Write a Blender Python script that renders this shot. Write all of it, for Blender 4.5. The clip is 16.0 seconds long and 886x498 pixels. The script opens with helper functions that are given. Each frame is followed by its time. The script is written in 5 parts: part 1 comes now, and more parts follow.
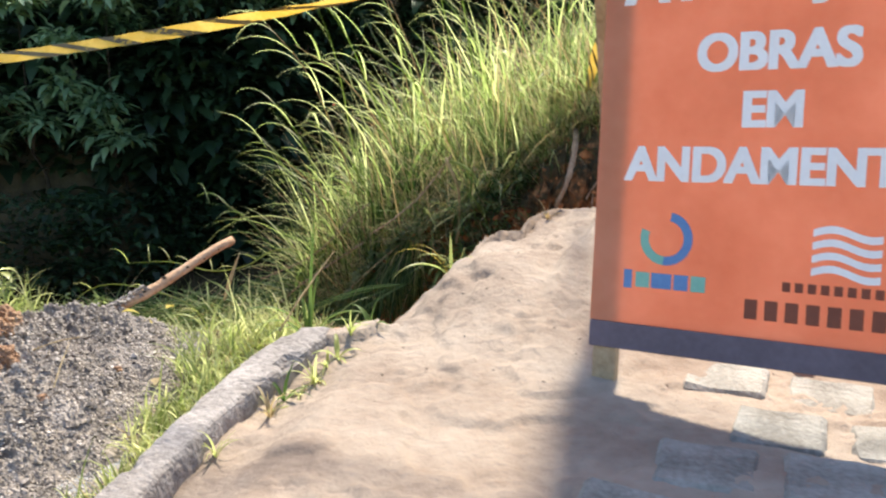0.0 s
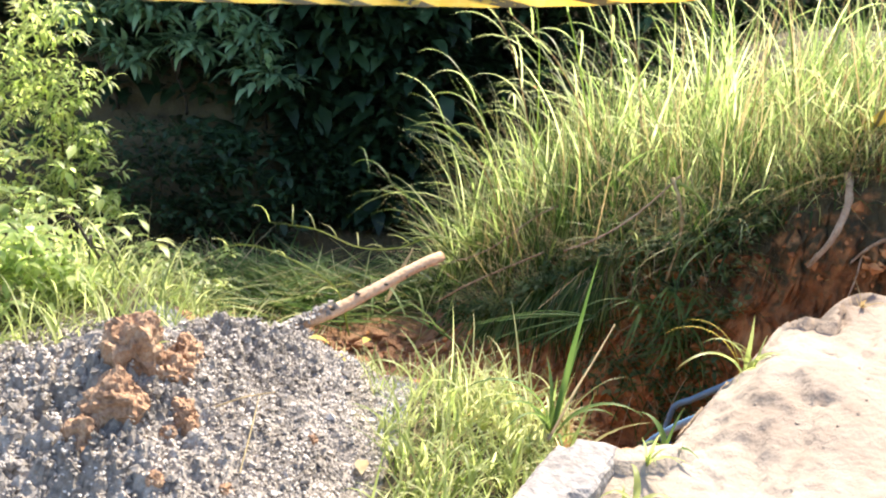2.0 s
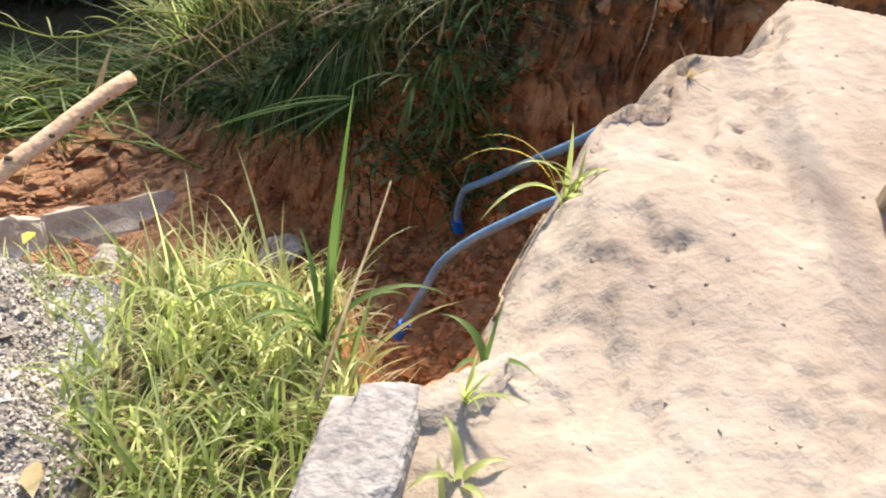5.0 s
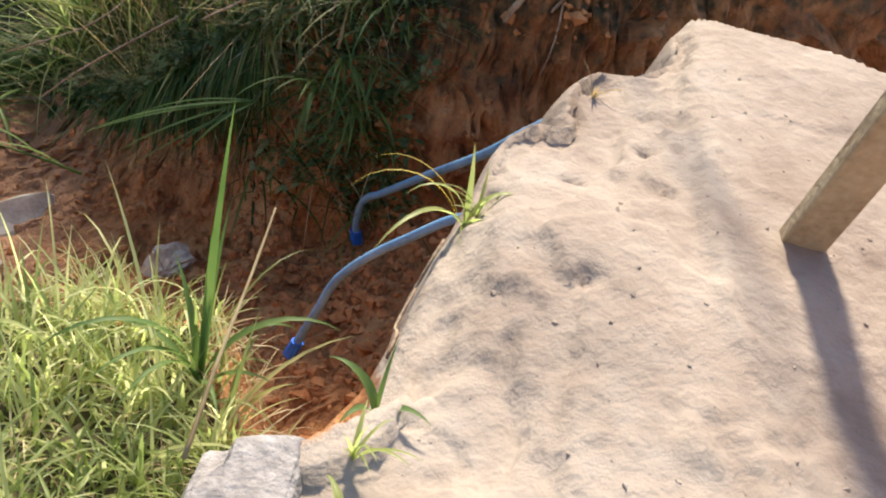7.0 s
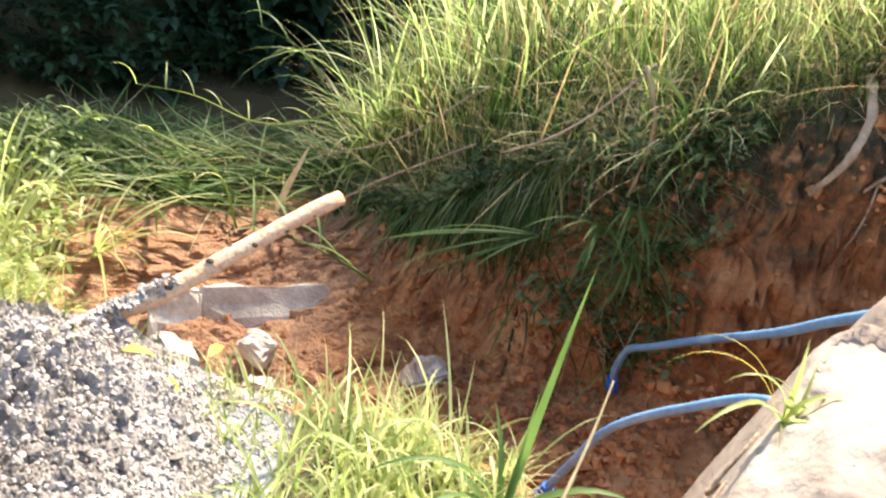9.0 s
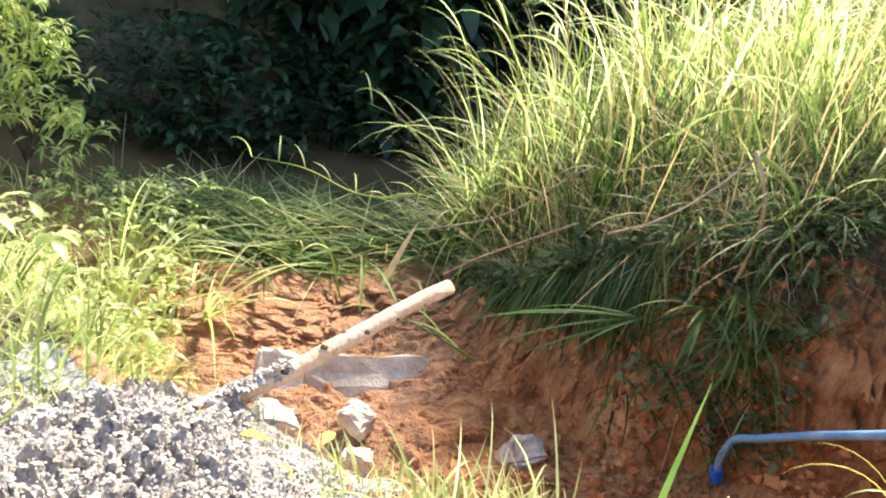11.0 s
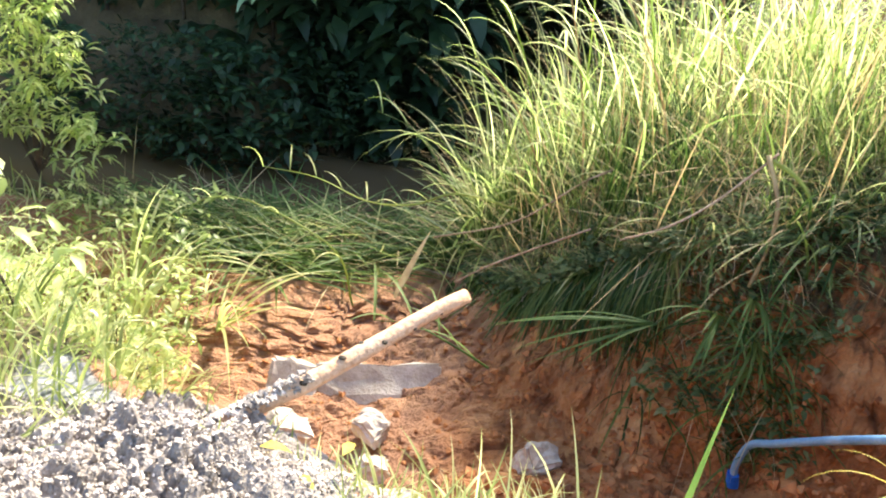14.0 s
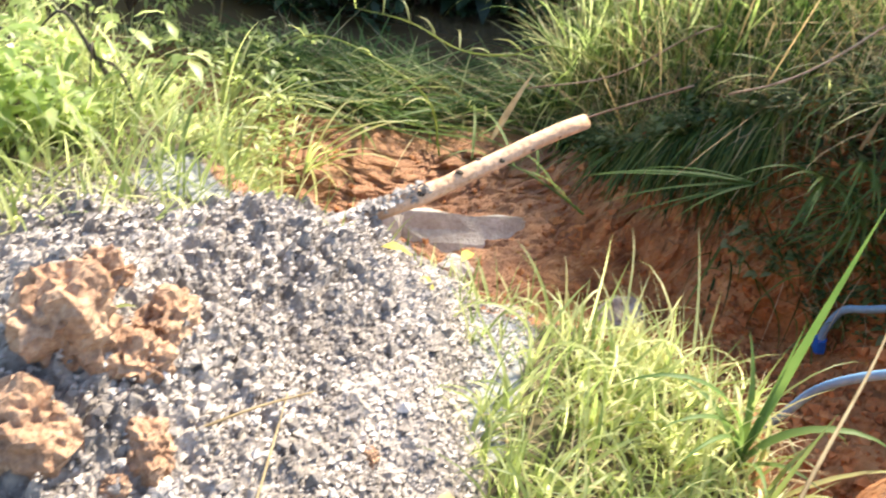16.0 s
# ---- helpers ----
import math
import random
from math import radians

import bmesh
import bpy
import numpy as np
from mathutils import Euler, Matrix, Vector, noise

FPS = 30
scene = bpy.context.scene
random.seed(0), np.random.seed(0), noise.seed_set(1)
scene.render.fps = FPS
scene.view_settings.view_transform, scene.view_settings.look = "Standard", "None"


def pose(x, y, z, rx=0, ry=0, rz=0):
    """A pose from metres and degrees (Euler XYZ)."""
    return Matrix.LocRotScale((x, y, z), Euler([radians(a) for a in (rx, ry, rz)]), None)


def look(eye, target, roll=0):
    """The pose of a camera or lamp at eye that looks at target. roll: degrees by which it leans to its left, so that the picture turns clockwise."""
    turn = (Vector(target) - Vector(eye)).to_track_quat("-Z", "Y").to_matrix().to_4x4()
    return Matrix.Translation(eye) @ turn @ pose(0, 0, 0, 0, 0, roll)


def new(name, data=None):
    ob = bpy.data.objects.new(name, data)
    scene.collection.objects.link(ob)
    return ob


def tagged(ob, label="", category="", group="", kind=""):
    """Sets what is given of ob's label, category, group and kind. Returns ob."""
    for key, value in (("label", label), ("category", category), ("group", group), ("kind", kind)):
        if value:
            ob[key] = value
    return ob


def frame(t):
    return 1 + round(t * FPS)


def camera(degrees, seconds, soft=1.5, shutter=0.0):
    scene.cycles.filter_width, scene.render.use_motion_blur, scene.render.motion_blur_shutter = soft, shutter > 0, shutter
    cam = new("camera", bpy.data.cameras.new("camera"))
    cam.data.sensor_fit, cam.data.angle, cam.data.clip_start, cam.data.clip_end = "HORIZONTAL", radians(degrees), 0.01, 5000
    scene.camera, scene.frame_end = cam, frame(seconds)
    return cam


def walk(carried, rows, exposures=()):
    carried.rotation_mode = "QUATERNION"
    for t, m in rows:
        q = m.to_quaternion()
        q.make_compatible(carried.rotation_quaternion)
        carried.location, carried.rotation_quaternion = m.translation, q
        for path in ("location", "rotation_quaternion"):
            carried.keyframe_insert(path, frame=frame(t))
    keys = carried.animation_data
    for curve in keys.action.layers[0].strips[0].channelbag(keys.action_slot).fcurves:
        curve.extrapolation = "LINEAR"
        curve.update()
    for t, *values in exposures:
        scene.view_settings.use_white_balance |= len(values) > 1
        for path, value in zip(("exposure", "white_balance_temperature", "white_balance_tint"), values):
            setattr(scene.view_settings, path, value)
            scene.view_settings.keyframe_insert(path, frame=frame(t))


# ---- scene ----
cam = camera(52.9, 16.0, soft=2.0, shutter=0.15)
METRES, EYE, TILT, LEAN, TURN = 3.3, 1.15, -15.0, 0.0, 0.0
EXPOSURES = [(0.0, 1.08), (0.5, 1.48), (1.5, 1.78), (2.5, 1.62), (3.5, 1.54), (5.0, 1.32), (7.5, 1.1), (8.0, 1.2), (8.5, 1.47), (9.0, 1.95), (9.5, 2.15), (12.0, 2.12), (15.0, 2.12), (16.0, 1.85)]
ROWS = [
    (0.0, 0.0, 0.0, 0.0, 0.0, 0.0, -0.0),
    (0.5, -0.0887, 0.035, 0.0201, 3.05, 3.07, -4.13),
    (1.0, -0.1877, 0.0842, 0.0233, 4.08, 2.3, -5.04),
    (1.5, -0.2311, 0.1554, 0.0481, 4.42, 1.29, -6.28),
    (2.0, -0.2189, 0.2793, 0.0747, 5.7, -2.88, -10.0),
    (2.5, -0.2335, 0.3601, 0.0697, 6.79, -10.77, -11.97),
    (3.0, -0.2428, 0.4307, 0.0889, 4.82, -12.4, -10.98),
    (3.5, -0.2402, 0.5064, 0.1095, 7.35, -16.93, -9.56),
    (4.0, -0.2231, 0.5393, 0.1213, 1.2, -17.98, -7.26),
    (4.5, -0.2127, 0.5518, 0.1259, -5.24, -17.38, -4.24),
    (5.0, -0.1973, 0.5593, 0.1221, -9.94, -17.84, -4.14),
    (7.5, -0.1833, 0.6047, 0.1291, -15.79, -17.32, -6.78),
    (8.0, -0.2014, 0.6035, 0.1267, -11.61, -17.52, -8.88),
    (8.5, -0.2312, 0.6062, 0.1235, -3.07, -18.04, -12.37),
    (9.0, -0.2527, 0.6177, 0.1444, 0.5, -12.44, -12.69),
    (9.5, -0.261, 0.6126, 0.165, 5.51, -10.15, -10.39),
    (12.0, -0.2723, 0.6081, 0.1663, 6.64, -9.86, -13.74),
    (12.5, -0.2739, 0.6079, 0.1672, 6.38, -9.7, -13.59),
    (13.0, -0.2755, 0.6087, 0.1684, 6.13, -8.89, -13.48),
    (13.5, -0.276, 0.6073, 0.1669, 6.86, -9.16, -13.4),
    (14.0, -0.2762, 0.6072, 0.1683, 7.32, -9.63, -12.39),
    (14.5, -0.2771, 0.609, 0.1709, 7.1, -9.11, -11.62),
    (15.0, -0.2773, 0.6106, 0.1651, 6.37, -9.3, -11.93),
    (15.5, -0.28, 0.6098, 0.1437, 5.42, -11.84, -12.79),
    (16.0, -0.3045, 0.5978, 0.1144, 12.31, -18.75, -14.77),
]
walk(cam, [(t, pose(0, 0, EYE, TILT, LEAN, TURN) @ pose(METRES * x, METRES * y, METRES * z, 90 + pitch, roll, yaw)) for t, x, y, z, yaw, pitch, roll in ROWS], EXPOSURES)

# ---- light ----
SUN_EL, SUN_AZ = 51.0, 14.0   # degrees above the horizon; degrees from +y towards +x
world = bpy.data.worlds.new("sky")
scene.world = world
world.use_nodes = True
sky = world.node_tree.nodes.new("ShaderNodeTexSky")
sky.sky_type, sky.sun_disc = "NISHITA", False
sky.sun_elevation, sky.sun_rotation = radians(SUN_EL), radians(SUN_AZ)
back = world.node_tree.nodes["Background"]
world.node_tree.links.new(sky.outputs[0], back.inputs[0])
back.inputs[1].default_value = 0.15
sun = new("sun", bpy.data.lights.new("sun", "SUN"))
sun.data.energy, sun.data.angle, sun.data.color = 4.7, radians(6.0), (1.0, 0.91, 0.74)
sv = Vector((math.sin(radians(SUN_AZ)) * math.cos(radians(SUN_EL)), math.cos(radians(SUN_AZ)) * math.cos(radians(SUN_EL)), math.sin(radians(SUN_EL))))
sun.matrix_world = look(sv * 30, (0, 0, 0))


# ---- materials ----
def material(name, colours, scale=20.0, rough=0.9, bump=0.3, bump_scale=60.0, fine=0.5, random_hue=0.0, translucent=0.0, detail=6.0, spec=0.3, island=0.0, tint=(2.5, 2.4, 2.1)):
    """Noise at two scales between the colours, with relief; translucent for leaves."""
    m = bpy.data.materials.new(name)
    m.use_nodes = True
    nt = m.node_tree
    bsdf = nt.nodes["Principled BSDF"]
    out = nt.nodes["Material Output"]
    co = nt.nodes.new("ShaderNodeTexCoord")
    n1 = nt.nodes.new("ShaderNodeTexNoise")
    n1.inputs["Scale"].default_value, n1.inputs["Detail"].default_value = scale, detail
    n2 = nt.nodes.new("ShaderNodeTexNoise")
    n2.inputs["Scale"].default_value, n2.inputs["Detail"].default_value = scale * 9, 3.0
    mix = nt.nodes.new("ShaderNodeMath")
    mix.operation = "MULTIPLY_ADD"
    sub = nt.nodes.new("ShaderNodeMath")
    sub.operation, sub.inputs[1].default_value = "SUBTRACT", 0.5
    ramp = nt.nodes.new("ShaderNodeValToRGB")
    els = ramp.color_ramp.elements
    while len(els) < len(colours):
        els.new(0.5)
    for i, c in enumerate(colours):
        els[i].position = 0.30 + 0.42 * i / max(1, len(colours) - 1)
        els[i].color = (*c, 1)
    for n in (n1, n2):
        nt.links.new(co.outputs["Object"], n.inputs["Vector"])
    nt.links.new(n2.outputs["Fac"], sub.inputs[0])
    nt.links.new(sub.outputs[0], mix.inputs[0])
    mix.inputs[1].default_value = fine
    nt.links.new(n1.outputs["Fac"], mix.inputs[2])
    fac = mix.outputs[0]
    if island or random_hue:
        src = nt.nodes.new("ShaderNodeNewGeometry").outputs["Random Per Island"] if island else nt.nodes.new("ShaderNodeObjectInfo").outputs["Random"]
        add = nt.nodes.new("ShaderNodeMath")
        add.operation, add.inputs[1].default_value = "MULTIPLY_ADD", island or random_hue
        off = nt.nodes.new("ShaderNodeMath")
        off.operation, off.inputs[1].default_value = "SUBTRACT", 0.5 * (island or random_hue)
        nt.links.new(src, add.inputs[0])
        nt.links.new(fac, add.inputs[2])
        nt.links.new(add.outputs[0], off.inputs[0])
        fac = off.outputs[0]
    nt.links.new(fac, ramp.inputs["Fac"])
    nt.links.new(ramp.outputs["Color"], bsdf.inputs["Base Color"])
    bsdf.inputs["Roughness"].default_value = rough
    bsdf.inputs["Specular IOR Level"].default_value = spec
    if bump:
        b = nt.nodes.new("ShaderNodeBump")
        n3 = nt.nodes.new("ShaderNodeTexNoise")
        n3.inputs["Scale"].default_value, n3.inputs["Detail"].default_value = bump_scale, 8.0
        nt.links.new(co.outputs["Object"], n3.inputs["Vector"])
        nt.links.new(n3.outputs["Fac"], b.inputs["Height"])
        b.inputs["Strength"].default_value, b.inputs["Distance"].default_value = bump, 0.02
        nt.links.new(b.outputs["Normal"], bsdf.inputs["Normal"])
    if translucent:
        tr = nt.nodes.new("ShaderNodeBsdfTranslucent")
        bright = nt.nodes.new("ShaderNodeMixRGB")
        bright.blend_type, bright.inputs[0].default_value, bright.inputs[2].default_value = "MULTIPLY", 1.0, (*tint, 1)
        nt.links.new(ramp.outputs["Color"], bright.inputs[1])
        nt.links.new(bright.outputs[0], tr.inputs["Color"])
        ms = nt.nodes.new("ShaderNodeMixShader")
        ms.inputs[0].default_value = translucent
        nt.links.new(bsdf.outputs[0], ms.inputs[1])
        nt.links.new(tr.outputs[0], ms.inputs[2])
        nt.links.new(ms.outputs[0], out.inputs["Surface"])
    return m


SAND = material("pale_sand", [(0.21, 0.155, 0.12), (0.295, 0.232, 0.184), (0.36, 0.295, 0.24)], 2.2, 0.95, 0.5, 45, 0.35)
RED = material("red_clay", [(0.15, 0.05, 0.018), (0.35, 0.14, 0.052), (0.50, 0.24, 0.10)], 2.6, 0.95, 0.8, 28, 0.5)
GRIT = material("grey_gravel", [(0.14, 0.117, 0.099), (0.26, 0.222, 0.19), (0.40, 0.345, 0.298)], 6, 0.85, 0.8, 55, 0.7)
STONE = material("gravel_stones", [(0.15, 0.125, 0.106), (0.315, 0.27, 0.232), (0.58, 0.505, 0.44)], 10, 0.7, 0.3, 80, 0.4, island=0.42, spec=0.5)
CLOD = material("orange_clod", [(0.22, 0.12, 0.07), (0.34, 0.20, 0.12), (0.45, 0.30, 0.19)], 12, 0.95, 0.9, 60, 0.7)
GRANITE = material("granite_kerb", [(0.18, 0.158, 0.146), (0.265, 0.237, 0.222), (0.36, 0.325, 0.305)], 5, 0.85, 0.6, 70, 0.8)
CONCRETE = material("concrete", [(0.32, 0.26, 0.21), (0.47, 0.41, 0.35), (0.60, 0.55, 0.49)], 4, 0.9, 0.4, 60, 0.4, random_hue=0.15)
PAVER = material("grey_paver", [(0.17, 0.155, 0.135), (0.255, 0.24, 0.215), (0.34, 0.32, 0.29)], 7, 0.85, 0.5, 70, 0.5, random_hue=0.25)
WOOD = material("peeled_pole_wood", [(0.34, 0.19, 0.10), (0.52, 0.325, 0.20), (0.62, 0.43, 0.29)], 7, 0.8, 0.4, 60, 0.5)
TIMBER = material("sign_timber", [(0.26, 0.18, 0.11), (0.38, 0.28, 0.17), (0.46, 0.35, 0.23)], 6, 0.85, 0.4, 50, 0.5)
BARK = material("dark_bark", [(0.03, 0.024, 0.016), (0.06, 0.046, 0.03), (0.11, 0.085, 0.06)], 12, 0.9, 0.6, 50)
ROOT = material("pale_root", [(0.16, 0.10, 0.06), (0.30, 0.21, 0.14), (0.42, 0.32, 0.23)], 14, 0.9, 0.5, 60)
BLUE = material("blue_polyethylene", [(0.09, 0.19, 0.33), (0.14, 0.27, 0.43), (0.20, 0.34, 0.50)], 6, 0.45, 0.1, 60, 0.4, spec=0.5)
BLUE_TIE = material("bright_blue_tie", [(0.01, 0.08, 0.45), (0.02, 0.15, 0.65)], 30, 0.5, 0.2, 90)
ORANGE = material("orange_board", [(0.66, 0.27, 0.145), (0.72, 0.32, 0.185), (0.77, 0.37, 0.23)], 3, 0.5, 0.1, 40, 0.2, translucent=0.45, tint=(1.2, 1.25, 1.3))
PURPLE = material("slate_band", [(0.10, 0.08, 0.10), (0.15, 0.12, 0.15)], 5, 0.6, 0.1, 40)
WHITE = material("white_print", [(0.80, 0.77, 0.75), (0.88, 0.86, 0.84)], 8, 0.6, 0.0)
BROWN = material("brown_print", [(0.16, 0.05, 0.03), (0.22, 0.07, 0.04)], 8, 0.6, 0.0)
LOGO_BLUE = material("blue_print", [(0.10, 0.20, 0.42), (0.14, 0.28, 0.50)], 8, 0.6, 0.0)
LOGO_GREEN = material("green_print", [(0.18, 0.42, 0.34), (0.25, 0.50, 0.40)], 8, 0.6, 0.0)
YELLOW = material("yellow_tape", [(0.60, 0.38, 0.05), (0.74, 0.52, 0.12)], 12, 0.4, 0.1, 30, translucent=0.35, tint=(1.2, 1.2, 1.2))
BLACK = material("black_tape", [(0.13, 0.09, 0.04), (0.22, 0.16, 0.07)], 12, 0.45, 0.1, 30)
# Pale leaf colour carries the sunlight and glare on the bank.
GRASS_SUN = material("sunlit_grass_leaf", [(0.10, 0.14, 0.036), (0.20, 0.25, 0.075), (0.35, 0.375, 0.17)], 0.9, 0.45, 0, 1, 0.2, translucent=0.62, island=0.6, spec=0.45, tint=(2.6, 2.65, 2.7))
GRASS = material("short_grass_leaf", [(0.13, 0.165, 0.045), (0.25, 0.285, 0.09), (0.43, 0.43, 0.20)], 1.5, 0.45, 0, 1, 0.2, translucent=0.5, island=0.5, spec=0.4, tint=(2.3, 2.3, 2.4))
# Dark green of some plants; on creek and hanging grass it carries shade.
GRASS_DARK = material("dark_grass_leaf", [(0.03, 0.062, 0.014), (0.06, 0.11, 0.026), (0.12, 0.175, 0.05)], 1.2, 0.55, 0, 1, 0.2, translucent=0.4, island=0.6, spec=0.25)
STRAW = material("dry_straw", [(0.20, 0.14, 0.07), (0.36, 0.28, 0.15), (0.48, 0.40, 0.24)], 4, 0.7, 0, 1, 0.3, translucent=0.25, island=0.5)
# Near-black leaf colour stands in for the wood's deep shade.
LEAF_DARK = material("forest_leaf_in_shade", [(0.012, 0.028, 0.012), (0.022, 0.048, 0.02), (0.045, 0.085, 0.034)], 0.9, 0.45, 0, 1, 0.2, translucent=0.2, island=0.5, spec=0.3)
# Leaf colour lifted to grey-green, imitating haze at the wood's front.
LEAF_HAZE = material("haze_pale_leaf", [(0.10, 0.17, 0.085), (0.17, 0.27, 0.135), (0.26, 0.37, 0.20)], 0.9, 0.4, 0, 1, 0.2, translucent=0.3, island=0.5, spec=0.5)
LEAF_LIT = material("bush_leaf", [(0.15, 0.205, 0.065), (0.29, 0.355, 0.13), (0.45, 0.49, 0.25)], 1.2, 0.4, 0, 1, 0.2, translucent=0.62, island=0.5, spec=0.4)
# Shaded copy of the bank grass: the hollow's shade is put in the colour.
GRASS_SHADED = material("shaded_grass_leaf", [(0.018, 0.042, 0.009), (0.04, 0.08, 0.018), (0.10, 0.145, 0.04)], 1.2, 0.6, 0, 1, 0.2, translucent=0.35, island=0.7, spec=0.2)
CREEPER = material("creeper_leaf", [(0.04, 0.07, 0.026), (0.085, 0.13, 0.05), (0.17, 0.21, 0.10)], 1.5, 0.5, 0, 1, 0.2, translucent=0.35, island=0.6, spec=0.25)
YELLOW_LEAF = material("yellowed_leaf", [(0.35, 0.28, 0.04), (0.50, 0.42, 0.08)], 20, 0.6, 0, 1, translucent=0.4)
RED_PETAL = material("red_petal", [(0.5, 0.02, 0.01), (0.6, 0.05, 0.02)], 20, 0.6, 0, 1)



def ground_material():
    """Sand, red clay, loam and grit laid beside one another by the mesh's soil attribute, with ragged seams."""
    m = SAND.copy()
    m.name = "eroded_ground"
    nt = m.node_tree
    bsdf = nt.nodes["Principled BSDF"]
    at = nt.nodes.new("ShaderNodeAttribute")
    at.attribute_name = "soil"
    sep = nt.nodes.new("ShaderNodeSeparateColor")
    nt.links.new(at.outputs["Color"], sep.inputs[0])
    relief = bsdf.inputs["Normal"].links[0].from_node
    relief.inputs["Distance"].default_value = 0.05
    lumps = relief.inputs["Height"].links[0].from_node
    lumps.inputs["Scale"].default_value, lumps.inputs["Roughness"].default_value = 38, 0.62
    plate = nt.nodes.new("ShaderNodeTexNoise")
    plate.inputs["Scale"].default_value, plate.inputs["Detail"].default_value = 6.5, 6
    nt.links.new(lumps.inputs["Vector"].links[0].from_socket, plate.inputs["Vector"])
    wave = nt.nodes.new("ShaderNodeMath")
    wave.operation, wave.inputs[1].default_value = "MULTIPLY", 2 * math.pi * 11
    nt.links.new(plate.outputs["Fac"], wave.inputs[0])
    sine = nt.nodes.new("ShaderNodeMath")
    sine.operation = "SINE"
    nt.links.new(wave.outputs[0], sine.inputs[0])
    step = nt.nodes.new("ShaderNodeMath")
    step.operation, step.inputs[1].default_value = "MULTIPLY_ADD", -1 / (2 * math.pi * 11)
    nt.links.new(sine.outputs[0], step.inputs[0])
    nt.links.new(plate.outputs["Fac"], step.inputs[2])
    crust = nt.nodes.new("ShaderNodeMath")
    crust.operation, crust.inputs[1].default_value = "MULTIPLY_ADD", 3.2
    nt.links.new(step.outputs[0], crust.inputs[0])
    nt.links.new(lumps.outputs["Fac"], crust.inputs[2])
    nt.links.new(crust.outputs[0], relief.inputs["Height"])
    rough = nt.nodes.new("ShaderNodeMath")
    rough.operation, rough.inputs[1].default_value, rough.inputs[2].default_value = "MULTIPLY_ADD", 0.60, 0.32
    nt.links.new(sep.outputs[0], rough.inputs[0])
    nt.links.new(rough.outputs[0], relief.inputs["Strength"])
    co = nt.nodes.new("ShaderNodeTexCoord")
    last = bsdf.inputs["Base Color"].links[0].from_socket
    seam = nt.nodes.new("ShaderNodeTexNoise")
    seam.inputs["Scale"].default_value, seam.inputs["Detail"].default_value = 14, 6
    nt.links.new(co.outputs["Object"], seam.inputs["Vector"])
    sub = nt.nodes.new("ShaderNodeMath")
    sub.operation, sub.inputs[1].default_value = "SUBTRACT", 0.5
    nt.links.new(seam.outputs["Fac"], sub.inputs[0])
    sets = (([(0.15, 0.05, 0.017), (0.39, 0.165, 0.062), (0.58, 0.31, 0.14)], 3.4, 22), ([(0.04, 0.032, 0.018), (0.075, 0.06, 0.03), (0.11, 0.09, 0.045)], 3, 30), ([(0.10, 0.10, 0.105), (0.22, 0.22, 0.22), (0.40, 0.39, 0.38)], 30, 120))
    for k, (cols, scale, fine) in enumerate(sets):
        n1 = nt.nodes.new("ShaderNodeTexNoise")
        n1.inputs["Scale"].default_value, n1.inputs["Detail"].default_value, n1.inputs["Roughness"].default_value = scale, 10, 0.65
        nt.links.new(co.outputs["Object"], n1.inputs["Vector"])
        ramp = nt.nodes.new("ShaderNodeValToRGB")
        ramp.color_ramp.elements.new(0.5)
        for e, (pos, c) in zip(ramp.color_ramp.elements, zip((0.32, 0.5, 0.70), cols)):
            e.position, e.color = pos, (*c, 1)
        nt.links.new(n1.outputs["Fac"], ramp.inputs["Fac"])
        tone = ramp.outputs["Color"]
        if k == 0:
            # Clay is tinted pinkish here to imitate haze over the pit.
            bed = nt.nodes.new("ShaderNodeAttribute")
            bed.attribute_name = "haze_tint"
            part_ = nt.nodes.new("ShaderNodeMath")
            part_.operation, part_.inputs[1].default_value = "MULTIPLY", 0.65
            nt.links.new(bed.outputs["Fac"], part_.inputs[0])
            haze_mix = nt.nodes.new("ShaderNodeMixRGB")
            haze_mix.inputs[2].default_value = (0.33, 0.185, 0.12, 1)
            nt.links.new(part_.outputs[0], haze_mix.inputs[0])
            nt.links.new(tone, haze_mix.inputs[1])
            tone = haze_mix.outputs[0]
        ma = nt.nodes.new("ShaderNodeMath")
        ma.operation, ma.inputs[1].default_value, ma.use_clamp = "MULTIPLY_ADD", 0.9, False
        nt.links.new(sub.outputs[0], ma.inputs[0])
        nt.links.new(sep.outputs[k], ma.inputs[2])
        mr = nt.nodes.new("ShaderNodeMapRange")
        mr.interpolation_type = "SMOOTHSTEP"
        mr.inputs["From Min"].default_value, mr.inputs["From Max"].default_value = 0.3, 0.62
        nt.links.new(ma.outputs[0], mr.inputs["Value"])
        mx = nt.nodes.new("ShaderNodeMixRGB")
        nt.links.new(mr.outputs["Result"], mx.inputs[0])
        nt.links.new(last, mx.inputs[1])
        nt.links.new(tone, mx.inputs[2])
        last = mx.outputs[0]
    nt.links.new(last, bsdf.inputs["Base Color"])
    return m


GROUND = ground_material()

WATER = bpy.data.materials.new("muddy_water")
WATER.use_nodes = True
wb = WATER.node_tree.nodes["Principled BSDF"]
wb.inputs["Base Color"].default_value = (0.10, 0.072, 0.038, 1)
wb.inputs["Roughness"].default_value = 0.12
wn = WATER.node_tree.nodes.new("ShaderNodeTexNoise")
wn.inputs["Scale"].default_value = 5
wbump = WATER.node_tree.nodes.new("ShaderNodeBump")
wbump.inputs["Strength"].default_value, wbump.inputs["Distance"].default_value = 0.25, 0.02
WATER.node_tree.links.new(wn.outputs["Fac"], wbump.inputs["Height"])
WATER.node_tree.links.new(wbump.outputs["Normal"], wb.inputs["Normal"])


